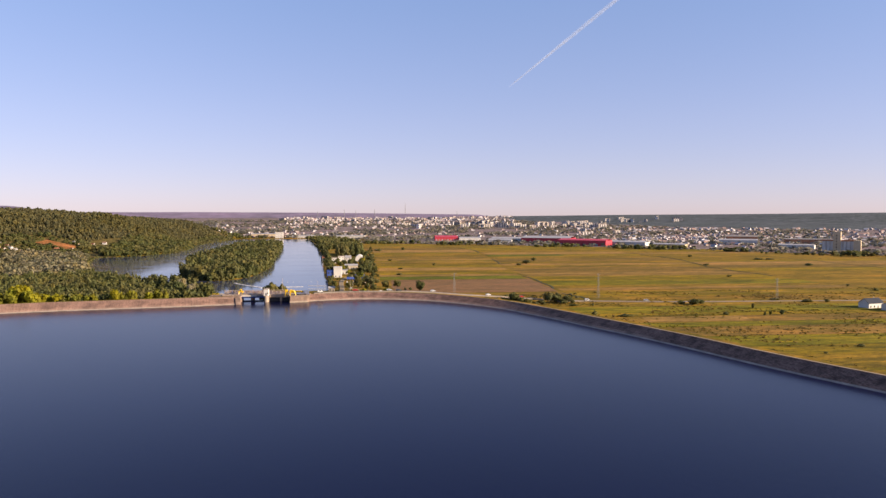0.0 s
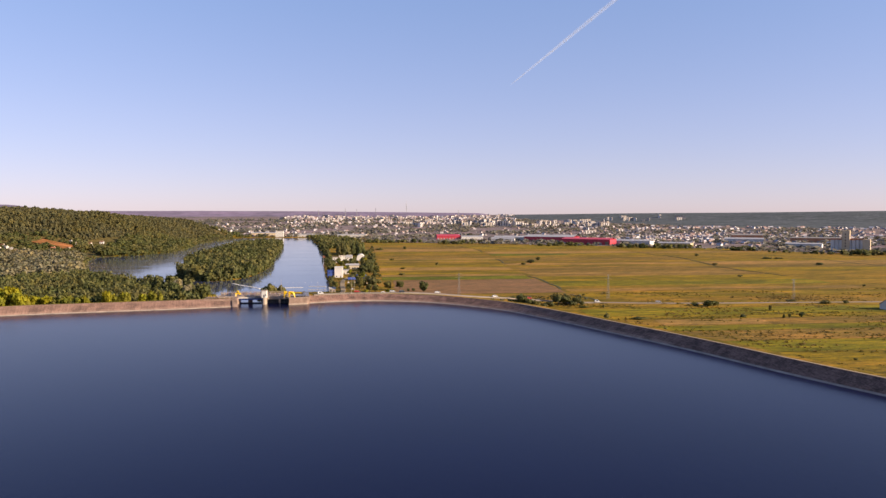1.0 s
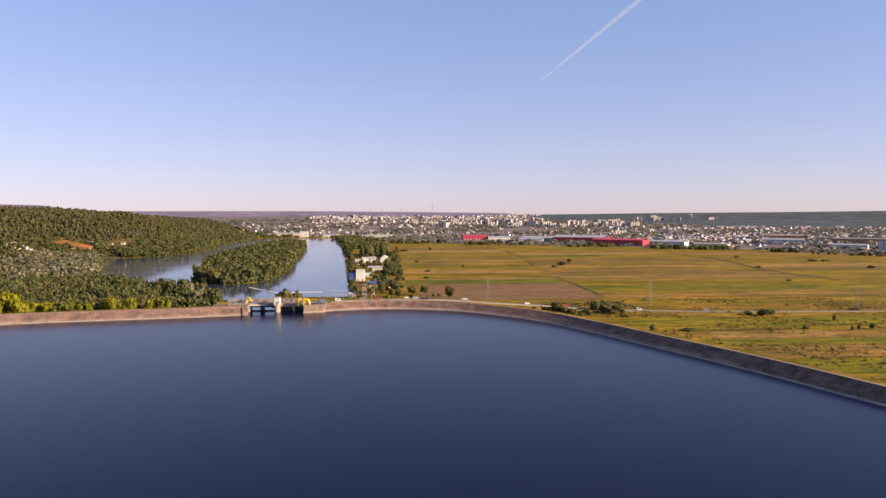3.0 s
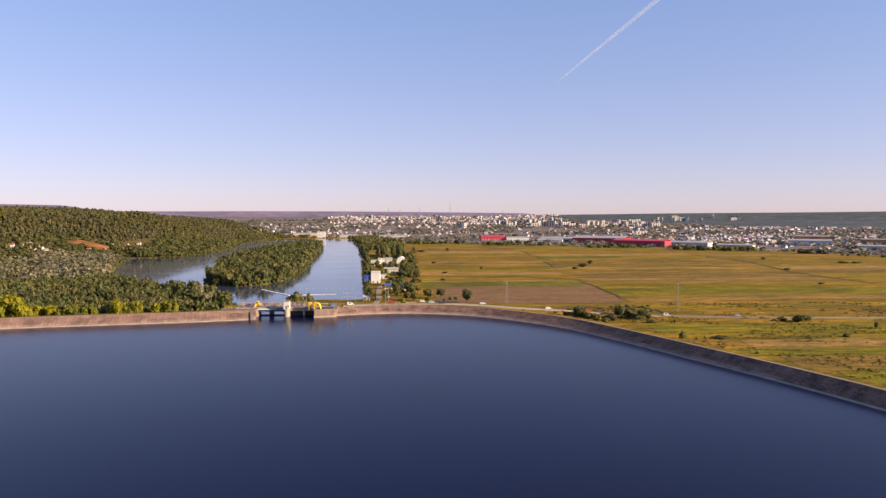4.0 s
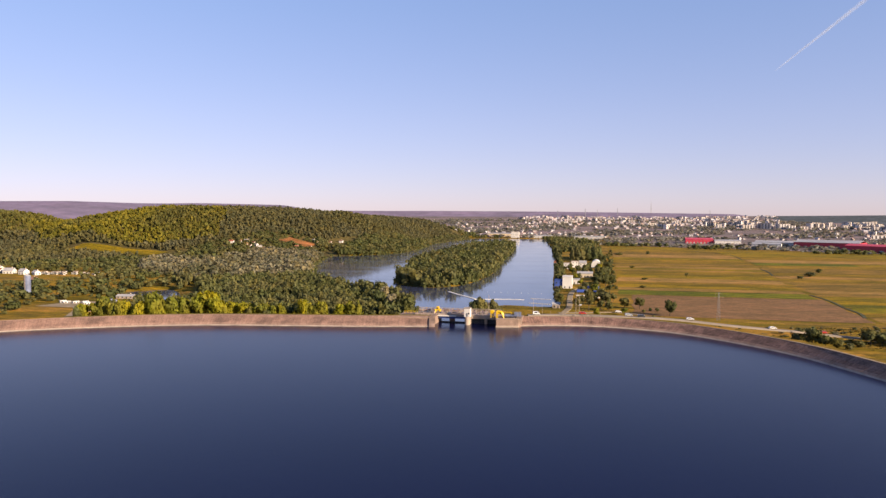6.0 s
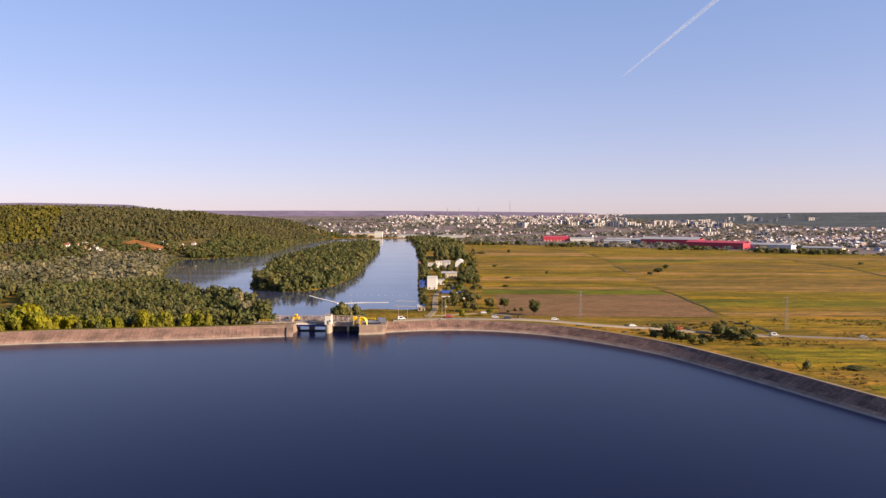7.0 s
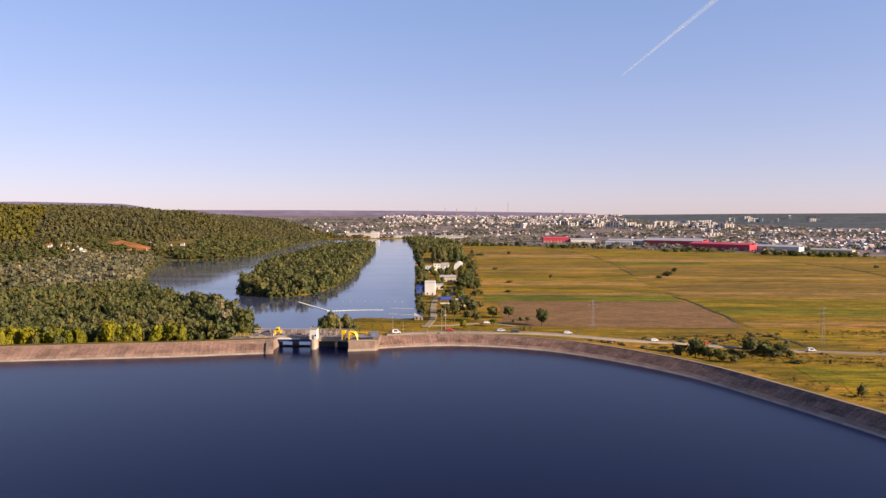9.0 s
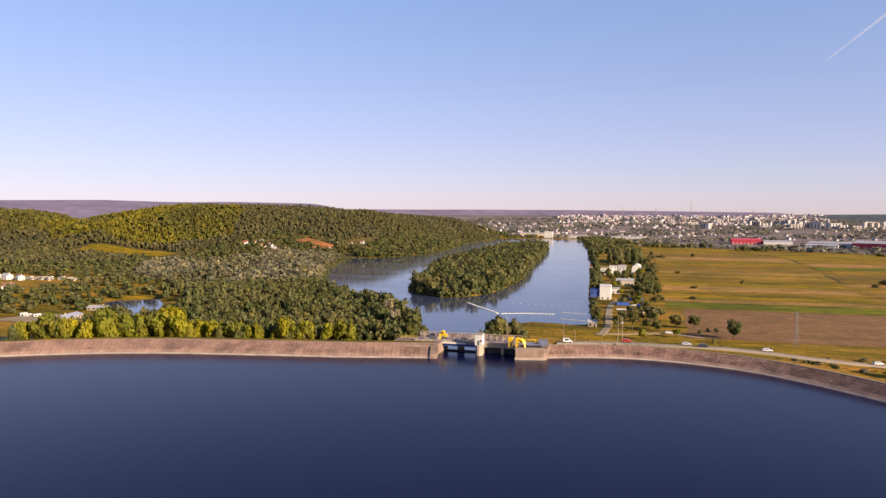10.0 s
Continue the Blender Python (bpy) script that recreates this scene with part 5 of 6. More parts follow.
def house(x, y, turn, l, w, h, label, group="", wall=None, roof=None, pitch=0.38, floors=1, z=None, flat=False, name="house"):
    wall, roof = wall or M_WALL, roof or M_ROOF_RED
    z = ground_at(x, y) - 0.3 if z is None else z
    ob = thing(name, label, "house", pose(x, y, z, 0, 0, turn), group)
    bm = boxes((-l / 2, l / 2, -w / 2, w / 2, 0, h))
    rise = w / 2 * pitch * 2
    if not flat:
        v = [bm.verts.new(p) for p in ((-l / 2, -w / 2, h), (-l / 2, w / 2, h), (-l / 2, 0, h + rise * 0.97))]
        u = [bm.verts.new(p) for p in ((l / 2, -w / 2, h), (l / 2, w / 2, h), (l / 2, 0, h + rise * 0.97))]
        bm.faces.new(v)
        bm.faces.new(u)
    body = part("wall", bm, wall, ob)
    if flat:
        top = part("roof", boxes((-l / 2 - 0.25, l / 2 + 0.25, -w / 2 - 0.25, w / 2 + 0.25, h, h + 0.4)), roof, ob)
    else:
        top = part("roof", gable(bmesh.new(), -l / 2, l / 2, -w / 2, w / 2, h - 0.12, h + rise), roof, ob)
        part("chimney", boxes((l * 0.2, l * 0.2 + 0.6, 0.3, 0.9, h, h + rise + 0.9)), M_CREAM, top)
    for fl in range(floors):
        zz = h * fl / floors
        hh = min(1.4, h / floors * 0.5)
        k = max(2, int(l / 3.2))
        for i in range(k):
            xx = -l / 2 + l * (i + 0.5) / k
            if fl == 0 and i == k // 2:
                part("door", boxes((xx - 0.5, xx + 0.5, -w / 2 - 0.05, -w / 2 + 0.02, 0.2, 2.2)), M_DARKSTEEL, body)
                continue
            win = part("window", boxes((xx - 0.6, xx + 0.6, -w / 2 - 0.04, -w / 2 + 0.02, zz + 0.9, zz + 0.9 + hh)), M_GLASS, body)
            part("sill", boxes((xx - 0.7, xx + 0.7, -w / 2 - 0.14, -w / 2 - 0.03, zz + 0.78, zz + 0.88)), M_PALE, win)
        for yy in (-w / 4, w / 4):
            part("window", boxes((l / 2 - 0.02, l / 2 + 0.04, yy - 0.55, yy + 0.55, zz + 0.9, zz + 0.9 + hh)), M_GLASS, body)
    return ob


# riverside park
house(41, 300, 0, 9, 14, 11.5, "white flat-roofed boathouse with large blank walls", wall=M_WHITE, roof=M_WHITE, floors=1, flat=True)
house(32.5, 301, 0, 7.5, 14, 8, "bright blue annex of the boathouse by the water", wall=M_BLUE, roof=M_BLUE, floors=2, flat=True)
house(44, 345, 0, 14, 9, 5, "low white building behind the boathouse", wall=M_WHITE, roof=M_GREYROOF, flat=True)
house(54, 425, 0, 17, 9, 5, "long low building with a grey roof", wall=M_WALL, roof=M_GREYROOF, pitch=0.2)
house(26, 548, 0, 11, 9, 8, "white two-storey riverside house", wall=M_WHITE, roof=M_PALE, floors=2, flat=True)
house(37, 556, 4, 9, 9, 10, "white stepped riverside house", wall=M_WHITE, roof=M_PALE, floors=3, flat=True)
house(47, 570, -3, 9, 8, 7, "white riverside house among trees", wall=M_WHITE, roof=M_GREYROOF, floors=2)
house(40.5, 146, 4, 5.5, 4.6, 3.2, "small pale hut on the river bank", wall=M_PALE, roof=M_GREYROOF, pitch=0.3)
house(12, 600, 0, 10, 8, 5, "low house with a red roof on the bank", wall=M_WALL, roof=M_ROOF_RED)


def hall(x, y, r, l):
    """A barrel-vaulted sports hall."""
    ob = thing("vaulted_hall", "white barrel-vaulted sports hall", "hall", pose(x, y, ground_at(x, y) - 0.2))
    bm = bmesh.new()
    rings = []
    for yy in (-l / 2, -l / 4, 0, l / 4, l / 2):
        rings.append([bm.verts.new((r * math.cos(a), yy, 3 + 1.15 * r * math.sin(a))) for a in np.linspace(math.pi, 0, 19)])
    for p, q in zip(rings, rings[1:]):
        for i in range(18):
            bm.faces.new((p[i], q[i], q[i + 1], p[i + 1]))
    bm.faces.new(rings[0])
    bm.faces.new(rings[-1][::-1])
    part("vault", bm, M_WHITE, ob)
    part("wall", boxes((-r, r, -l / 2 + 0.2, l / 2 - 0.2, 0, 3.0)), M_WHITE, ob)
    part("door", boxes((-1.6, 1.6, -l / 2 + 0.1, -l / 2 + 0.22, 0, 2.9)), M_GLASS, ob)
    return ob


hall(64, 592, 6.2, 26)


def pavilion(x, y, w, d, h, label):
    ob = thing("pavilion", label, "pavilion", pose(x, y, ground_at(x, y)))
    for sx in (-1, 1):
        for sy in (-1, 1):
            part("post", boxes((sx * w * 0.46 - 0.1, sx * w * 0.46 + 0.1, sy * d * 0.46 - 0.1, sy * d * 0.46 + 0.1, 0, h)), M_STEEL, ob)
    part("canopy", gable(bmesh.new(), -w / 2, w / 2, -d / 2, d / 2, h, h + 1.8, 0.2), M_BLUE, ob, "blue tarpaulin roof")
    part("counter", boxes((-w / 2 - 0.4, w / 2 + 0.4, -d / 2 - 0.6, -d / 2 - 0.1, 0, 1.1), bevel=0.05), M_WHITE, ob, "white counter")
    return ob


pavilion(57, 235, 8.5, 9, 3.4, "open park pavilion with a blue roof and white counter")
pavilion(69.5, 221, 5, 6, 4.2, "small park pavilion with a blue roof")
pavilion(66, 262, 10, 7, 4, "open park pavilion with a blue roof among trees")


def pontoon(pts, label, wide=0.4):
    """A floating boom of short flat floats."""
    ob = thing("floating_boom", label, "boom")
    line = smooth_line(pts, 2.6)
    bm = boxes((0.1, 2.45, -wide / 2, wide / 2, -0.1, 0.32), bevel=0.06)
    me = bpy.data.meshes.new("float")
    bm.to_mesh(me)
    bm.free()
    me.materials.append(M_WHITE)
    for (x0, y0), (x1, y1) in zip(line, line[1:]):
        shared("float", me, ob, pose(x0, y0, WATER, 0, 0, math.degrees(math.atan2(y1 - y0, x1 - x0))))
    return ob


pontoon([(-66, 250), (-52, 228), (-38, 208), (-30, 195)], "line of white floats across the river", 1.9)
pontoon([(-28, 196), (-10, 202), (11, 204)], "line of white floats near the river bank")
pontoon([(16, 182), (34, 178)], "white floating jetty edge at the bank")
pontoon([(14, 214), (33, 210)], "white floating jetty edge by the park")

def buoy_line(x0, x1, y, count):
    for k in range(count):
        x = x0 + (x1 - x0) * k / (count - 1)
        ob = thing("buoy", "small white lane buoy floating on the river", "buoy", pose(x, y, WATER), "lane buoys")
        bm = bmesh.new()
        bmesh.ops.create_icosphere(bm, subdivisions=2, radius=0.22, matrix=Matrix.Translation((0, 0, 0.1)))
        part("float", bm, M_WHITE, ob)
        part("pin", beam(bmesh.new(), (0, 0, 0.3), (0, 0, 0.7), 0.05), M_STEEL, ob)


buoy_line(-30, 20, 256, 9)

# hillside village
vrnd = random.Random(31)
for x, y in ((-437, 846), (-427, 858), (-446, 838), (-416, 884), (-457, 848), (-508, 722), (-517, 730), (-527, 719), (-534, 737), (-498, 715), (-543, 729), (-513, 711), (-552, 717), (-487, 712), (-456, 772), (-440, 792), (-330, 1180), (-355, 1010)):
    house(x, y, vrnd.uniform(-40, 40), vrnd.uniform(5.5, 8), vrnd.uniform(4.5, 6), vrnd.uniform(2.4, 3.4), "village house with pale walls and a tiled roof", "hillside village", floors=1)
for x, y, l in ((-641, 267, 9), (-620, 268, 11), (-578, 262, 9), (-562, 258, 11), (-604, 285, 10), (-538, 252, 8), (-520, 250, 7), (-575, 232, 8), (-625, 235, 9), (-470, 190, 9), (-440, 95, 11), (-452, 60, 10)):
    house(x, y, vrnd.uniform(-25, 25), l, vrnd.uniform(6, 8), vrnd.uniform(2.8, 4.2), "pale house with a tiled roof on the flood plain", "plain village", floors=1, wall=M_WHITE if l > 13 else None, roof=M_GREYROOF if l % 3 else None)
for k in range(26):
    s = k / 25
    house(-530 + 72 * s + vrnd.uniform(-3, 3), 262 + 6 * s + vrnd.uniform(-8, 10), vrnd.uniform(-20, 20), vrnd.uniform(3, 5), 2.5, vrnd.uniform(1.8, 3), "small white shed in a packed yard", "yard sheds", wall=M_WHITE, roof=M_PALE, flat=True, name="shed")


def silo(x, y):
    ob = thing("silo", "tall blue-grey metal silo on the flood plain", "silo", pose(x, y, ground_at(x, y)))
    bm = bmesh.new()
    bmesh.ops.create_cone(bm, cap_ends=True, segments=20, radius1=2.7, radius2=2.7, depth=17, matrix=Matrix.Translation((0, 0, 8.5)))
    drum = part("drum", bm, M_DUSTBLUE, ob)
    cap = bmesh.new()
    bmesh.ops.create_cone(cap, cap_ends=True, segments=20, radius1=2.9, radius2=0.3, depth=1.4, matrix=Matrix.Translation((0, 0, 17.7)))
    part("cap", cap, M_GREYROOF, drum)
    part("ladder", boxes((-0.3, 0.3, -2.95, -2.75, 0, 17)), M_PALE, drum)
    return ob


silo(-404, 114)
house(-292, 62, 105, 44, 9, 3.0, "long yard shed with a pale blue-grey metal roof", wall=M_PALE, roof=M_SHEDROOF, pitch=0.14, name="shed")
house(-286, 48, 20, 12, 6, 3, "low yard shed with a faded blue roof", wall=M_PALE, roof=M_DUSTBLUE, pitch=0.15, name="shed")
house(-312, 120, 10, 14, 8, 2.2, "low shed with a pale grey roof by the pond", wall=M_PALE, roof=M_GREYROOF, pitch=0.16, name="shed")
house(-345, 14, -10, 9, 7, 6, "white house behind the embankment", wall=M_WHITE, roof=M_GREYROOF)
for k in range(5):
    house(-340 + 6.5 * k, 80 + vrnd.uniform(-5, 5), 40 + vrnd.uniform(-30, 30), 4.4, 2.1, 1.7, "pale caravan parked in the sandy yard", "parked caravans", wall=M_WHITE, roof=M_WHITE, flat=True, name="caravan")

# farm beside the meadow
house(455, -22, 14, 15, 9, 4, "white farm barn with a dark roof", wall=M_WHITE, roof=M_DARKSTEEL, name="barn")
house(470, -38, 14, 34, 11, 4.5, "long white farm barn with a grey roof", wall=M_WHITE, roof=M_GREYROOF, pitch=0.2, name="barn")


# ---- edge of the town ----
def warehouse(x, y, turn, l, w, h, wall, roof, label, bays=8):
    ob = thing("warehouse", label, "warehouse", pose(x, y, ground_at(x, y) - 0.5, 0, 0, turn))
    body = part("wall", boxes((-l / 2, l / 2, -w / 2, w / 2, 0, h)), wall, ob)
    part("roof", gable(bmesh.new(), -l / 2, l / 2, -w / 2, w / 2, h, h + w * 0.06 + 0.5, 0.5, 0.4), roof, ob)
    for i in range(bays):
        xx = -l / 2 + l * (i + 0.5) / bays
        part("loading_door", boxes((xx - l / bays * 0.22, xx + l / bays * 0.22, -w / 2 - 0.15, -w / 2 + 0.05, 0.5, h * 0.42)), M_PALE if i % 2 else M_GREYROOF, body)
        part("pilaster", boxes((xx + l / bays * 0.48, xx + l / bays * 0.52, -w / 2 - 0.3, -w / 2 + 0.05, 0, h)), wall, body)
    return ob


warehouse(308, 1530, -2, 66, 50, 10.5, M_RED, M_RED, "large red clad warehouse")
warehouse(374, 1510, -2, 62, 36, 8, M_WHITE, M_GREYROOF, "white warehouse beside a red one")
warehouse(596, 1130, -38, 118, 46, 13, M_RED, M_RED, "long bright red factory hall")
warehouse(560, 1330, -30, 130, 70, 13, M_RED, M_GREYROOF, "large factory hall with grey roof and red walls")
warehouse(470, 1420, -20, 90, 50, 9, M_WHITE, M_GREYROOF, "pale grey industrial hall")
warehouse(430, 1330, -15, 60, 36, 8, M_WHITE, M_GREYROOF, "low white industrial hall")
warehouse(690, 1120, -38, 110, 40, 9, M_WHITE, M_GREYROOF, "long white industrial hall")
warehouse(760, 1020, -38, 70, 30, 7, M_CREAM, M_GREYROOF, "low cream industrial hall")
warehouse(1010, 1180, -30, 90, 40, 10, M_WHITE, M_GREYROOF, "white industrial hall among houses")
warehouse(1120, 1360, -30, 80, 40, 14, M_BRICKISH, M_ROOF_RED, "orange walled block with tiled roof")
warehouse(1180, 1150, -35, 110, 30, 12, M_BRICKISH, M_ROOF_RED, "long orange walled block")
warehouse(1000, 920, -40, 70, 26, 8, M_WHITE, M_GREYROOF, "white shed at the edge of the fields")
warehouse(-250, 1880, 0, 90, 22, 10, M_CREAM, M_GREYROOF, "long pale power station building at the river end")
warehouse(-120, 1800, -4, 70, 20, 8, M_WHITE, M_GREYROOF, "long pale building by the river end")
warehouse(30, 1760, -6, 90, 20, 8, M_WHITE, M_GREYROOF, "low pale industrial building beyond the grove")
house(-196, 1790, 0, 24, 14, 19, "pale tower block of the far dam", wall=M_WHITE, roof=M_PALE, floors=4, flat=True, name="power_house")


def elevator(x, y, turn):
    """A grain elevator: bank of bins, head house, tall tower."""
    ob = thing("grain_elevator", "tall pale concrete grain elevator", "elevator", pose(x, y, ground_at(x, y) - 0.5, 0, 0, turn))
    for i in range(8):
        bm = bmesh.new()
        bmesh.ops.create_cone(bm, cap_ends=True, segments=14, radius1=3.5, radius2=3.5, depth=23, matrix=Matrix.Translation((-24 + i * 6.8, 0, 11.5)))
        part("bin", bm, M_WHITE, ob)
    part("gallery", boxes((-28, 27, -3, 3, 23, 26)), M_BRICKISH, ob)
    part("tower", boxes((-9, 4, -6, 6, 0, 41), bevel=0.3), M_CREAM, ob)
    part("annex", boxes((25, 37, -7, 7, 0, 25), bevel=0.3), M_CREAM, ob)
    for k in range(6):
        part("window", boxes((-4, -2, -6.15, -5.9, 5 + k * 5.5, 7.5 + k * 5.5)), M_GLASS, ob)
    return ob


elevator(962, 730, -40)

M_FLAT = varied("apartment_wall", [(0.0, (0.66, 0.6, 0.58)), (0.35, (0.76, 0.73, 0.73)), (0.7, (0.66, 0.58, 0.5)), (0.88, (0.55, 0.49, 0.47))], 0.8, 0.15)
BLOCKS = {}


def block(x, y, turn, storeys, sections):
    """A panel-built block of flats with bands of windows and balconies."""
    key = (storeys, sections)
    if key not in BLOCKS:
        l, w, h = sections * 11.0, 12.0, storeys * 2.9
        meshes = []
        for nm, b, mat in (("wall", boxes((-l / 2, l / 2, -w / 2, w / 2, 0, h)), M_FLAT), ("roof", boxes((-l / 2 - 0.3, l / 2 + 0.3, -w / 2 - 0.3, w / 2 + 0.3, h, h + 0.9)), M_PALE),
                           ("balcony", boxes((-2.0, 2.0, -w / 2 - 1.2, -w / 2, 2.9, h - 0.6)), M_FLAT), ("window", boxes((-0.9, 0.9, -w / 2 - 0.06, -w / 2 + 0.02, 1.2, h - 1.0)), M_GLASS)):
            me = bpy.data.meshes.new(nm)
            b.to_mesh(me)
            b.free()
            me.materials.append(mat)
            meshes.append((nm, me))
        BLOCKS[key] = meshes
    ob = thing("apartment_block", "pale panel-built apartment block in the distant town", "apartment block", pose(x, y, ground_at(x, y) - 1, 0, 0, turn), "apartment blocks")
    (_, wall), (_, roof), (_, balcony), (_, window) = BLOCKS[key]
    body = shared("wall", wall, ob)
    shared("roof", roof, ob)
    for s in range(sections):
        xx = -sections * 5.5 + 11 * (s + 0.5)
        shared("balcony", balcony, body, pose(xx, 0, 0))
        for dx in (-4.0, 4.0):
            shared("window", window, body, pose(xx + dx, 0, 0))


crnd = random.Random(77)


def polar(deg, dist):
    a = radians(deg)
    return 70 + dist * math.sin(a), -520 + dist * math.cos(a)


for lo, hi, d0, d1, count, st in ((9, 19.5, 3150, 3500, 66, (4, 8)), (-3, 11, 3600, 4400, 54, (3, 5)), (19, 25, 3700, 4100, 14, (4, 6)), (3, 10, 3100, 3500, 12, (4, 7)), (-7, 2, 3900, 4600, 18, (3, 5)), (14, 22, 2500, 2900, 8, (3, 5))):
    for k in range(count):
        x, y = polar(crnd.uniform(lo, hi), crnd.uniform(d0, d1))
        block(x, y, crnd.choice((-25, 10, 65)) + crnd.uniform(-6, 6), crnd.randint(*st), crnd.choice((1, 2, 3, 4)))


def far_houses(name, spots, label):
    """Small gabled houses, joined."""
    r = random.Random(len(spots))
    v, f, mi = [], [], []
    zs = height([p[0] for p in spots], [p[1] for p in spots]) - 1
    for (x, y, s), z in zip(spots, zs):
        a = r.uniform(0, 3.14)
        c, sn = math.cos(a), math.sin(a)
        l, w, h = r.uniform(7, 12) * s, r.uniform(6, 9) * s, r.uniform(3, 5) * s
        rise = w * r.uniform(0.28, 0.42)
        k = len(v)
        for px, py, pz in ((-l, -w, 0), (l, -w, 0), (l, w, 0), (-l, w, 0), (-l, -w, h), (l, -w, h), (l, w, h), (-l, w, h), (-l, 0, h + rise), (l, 0, h + rise)):
            v.append((x + (px * c - py * sn) / 2, y + (px * sn + py * c) / 2, z + pz))
        f += [(k, k + 1, k + 5, k + 4), (k + 2, k + 3, k + 7, k + 6), (k + 1, k + 2, k + 6, k + 9, k + 5), (k + 3, k, k + 4, k + 8, k + 7)]
        k2 = len(v)
        for px, py, pz in ((-l - 1, -w - 1, h - 0.2), (l + 1, -w - 1, h - 0.2), (l + 1, w + 1, h - 0.2), (-l - 1, w + 1, h - 0.2), (-l - 1, 0, h + rise + 0.2), (l + 1, 0, h + rise + 0.2)):
            v.append((x + (px * c - py * sn) / 2, y + (px * sn + py * c) / 2, z + pz))
        f += [(k2, k2 + 1, k2 + 5, k2 + 4), (k2 + 2, k2 + 3, k2 + 4, k2 + 5)]
        mi += [0, 0, 0, 0, 1, 1]
    ob = mesh_object(name, v, f, M_FARWALL)
    ob.data.materials.append(M_FARROOF)
    ob.data.polygons.foreach_set("material_index", mi)
    return tagged(ob, label, "houses", kind="stuff")


M_FARWALL = varied("far_wall", [(0.0, (0.46, 0.42, 0.42)), (0.4, (0.4, 0.33, 0.3)), (0.65, (0.54, 0.5, 0.51)), (0.88, (0.8, 0.78, 0.8))], 0.8, 0.15, "island")
M_FARROOF = varied("far_roof", [(0.0, (0.34, 0.24, 0.22)), (0.28, (0.42, 0.28, 0.25)), (0.46, (0.34, 0.29, 0.3)), (0.66, (0.46, 0.43, 0.46)), (0.82, (0.7, 0.67, 0.7))], 0.8, 0.15, "island")
spots = []
for lo, hi, d0, d1, count in ((19, 42, 1850, 2500, 420), (17, 42, 2300, 3150, 560), (-12, 18, 2350, 3300, 240), (-20, -2, 2500, 3500, 70), (-6, 12, 3400, 4500, 620), (14, 30, 1650, 2300, 170)):
    for k in range(count):
        d = d0 + (d1 - d0) * crnd.random()
        x, y = polar(crnd.uniform(lo, hi), d)
        if y > 1750 or x > 700 - (y - 900) * 0.4 + 150:
            spots.append((x, y, 1.0 + 0.25 * (d > 3000)))
far_houses("town_houses", spots, "distant town of pale houses with red and grey roofs")


def mast(x, y, z, h):
    """A tall lattice radio mast."""
    ob = thing("radio_mast", "very tall thin radio mast above the town", "mast", pose(x, y, z))
    bm = bmesh.new()
    for a in (0, 2.1, 4.2):
        beam(bm, (2.2 * math.cos(a), 2.2 * math.sin(a), 0), (1.0 * math.cos(a), 1.0 * math.sin(a), h * 0.82), 0.75)
    part("shaft", bm, M_STEEL, ob)
    ring = bmesh.new()
    for k in range(14):
        zz = h * 0.82 * k / 14
        box(ring, -1.7, 1.7, -1.7, 1.7, zz, zz + 0.8)
    part("brace", ring, M_STEEL, ob)
    part("tip", beam(bmesh.new(), (0, 0, h * 0.8), (0, 0, h), 0.6), M_STEEL, ob)
    return ob


mast(350, 4280, 50, 106)
for deg, d, h in ((-1.5, 4700, 46), (-0.6, 4700, 40), (0.9, 4720, 44), (-3.6, 4680, 40), (7.5, 4600, 36)):
    x, y = polar(deg, d)
    ob = thing("factory_chimney", "distant slender factory chimney", "chimney", pose(x, y, ground_at(x, y) - 2), "factory chimneys")
    bm = bmesh.new()
    bmesh.ops.create_cone(bm, cap_ends=True, segments=10, radius1=1.9, radius2=1.2, depth=h, matrix=Matrix.Translation((0, 0, h / 2)))
    part("stack", bm, M_STEEL, ob)
    part("rim", boxes((-1.4, 1.4, -1.4, 1.4, h - 1.2, h + 0.3), bevel=0.3), M_STEEL, ob)


# ---- pylons and lines ----
def pylon(x, y, h):
    ob = thing("power_pylon", "slender grey lattice power pylon in the field", "pylon", pose(x, y, ground_at(x, y) - 0.1, 0, 0, 20), "power pylons")
    w = 0.95
    for sx in (-1, 1):
        for sy in (-1, 1):
            part("leg", beam(bmesh.new(), (sx * w, sy * w, 0), (sx * 0.3, sy * 0.3, h), 0.055), M_STEEL, ob)
    n = 9
    for k in range(n):
        a, b = k / n, (k + 1) / n
        ra, rb = w + (0.3 - w) * a, w + (0.3 - w) * b
        bm = bmesh.new()
        for (ux, uy), (vx, vy) in (((-1, -1), (1, -1)), ((1, -1), (1, 1)), ((1, 1), (-1, 1)), ((-1, 1), (-1, -1))):
            beam(bm, (ux * ra, uy * ra, h * a), (vx * rb, vy * rb, h * b), 0.025)
            beam(bm, (vx * ra, vy * ra, h * a), (ux * rb, uy * rb, h * b), 0.025)
        part("lattice", bm, M_STEEL, ob)
    for z, r in ((h * 0.97, 2.2), (h * 0.84, 3.0)):
        arm = part("cross_arm", beam(bmesh.new(), (-r, 0, z), (r, 0, z), 0.06), M_STEEL, ob)
        for s in (-1, 1):
            part("insulator", beam(bmesh.new(), (s * r, 0, z), (s * r, 0, z - 0.9), 0.08, 6), M_PALE, arm)


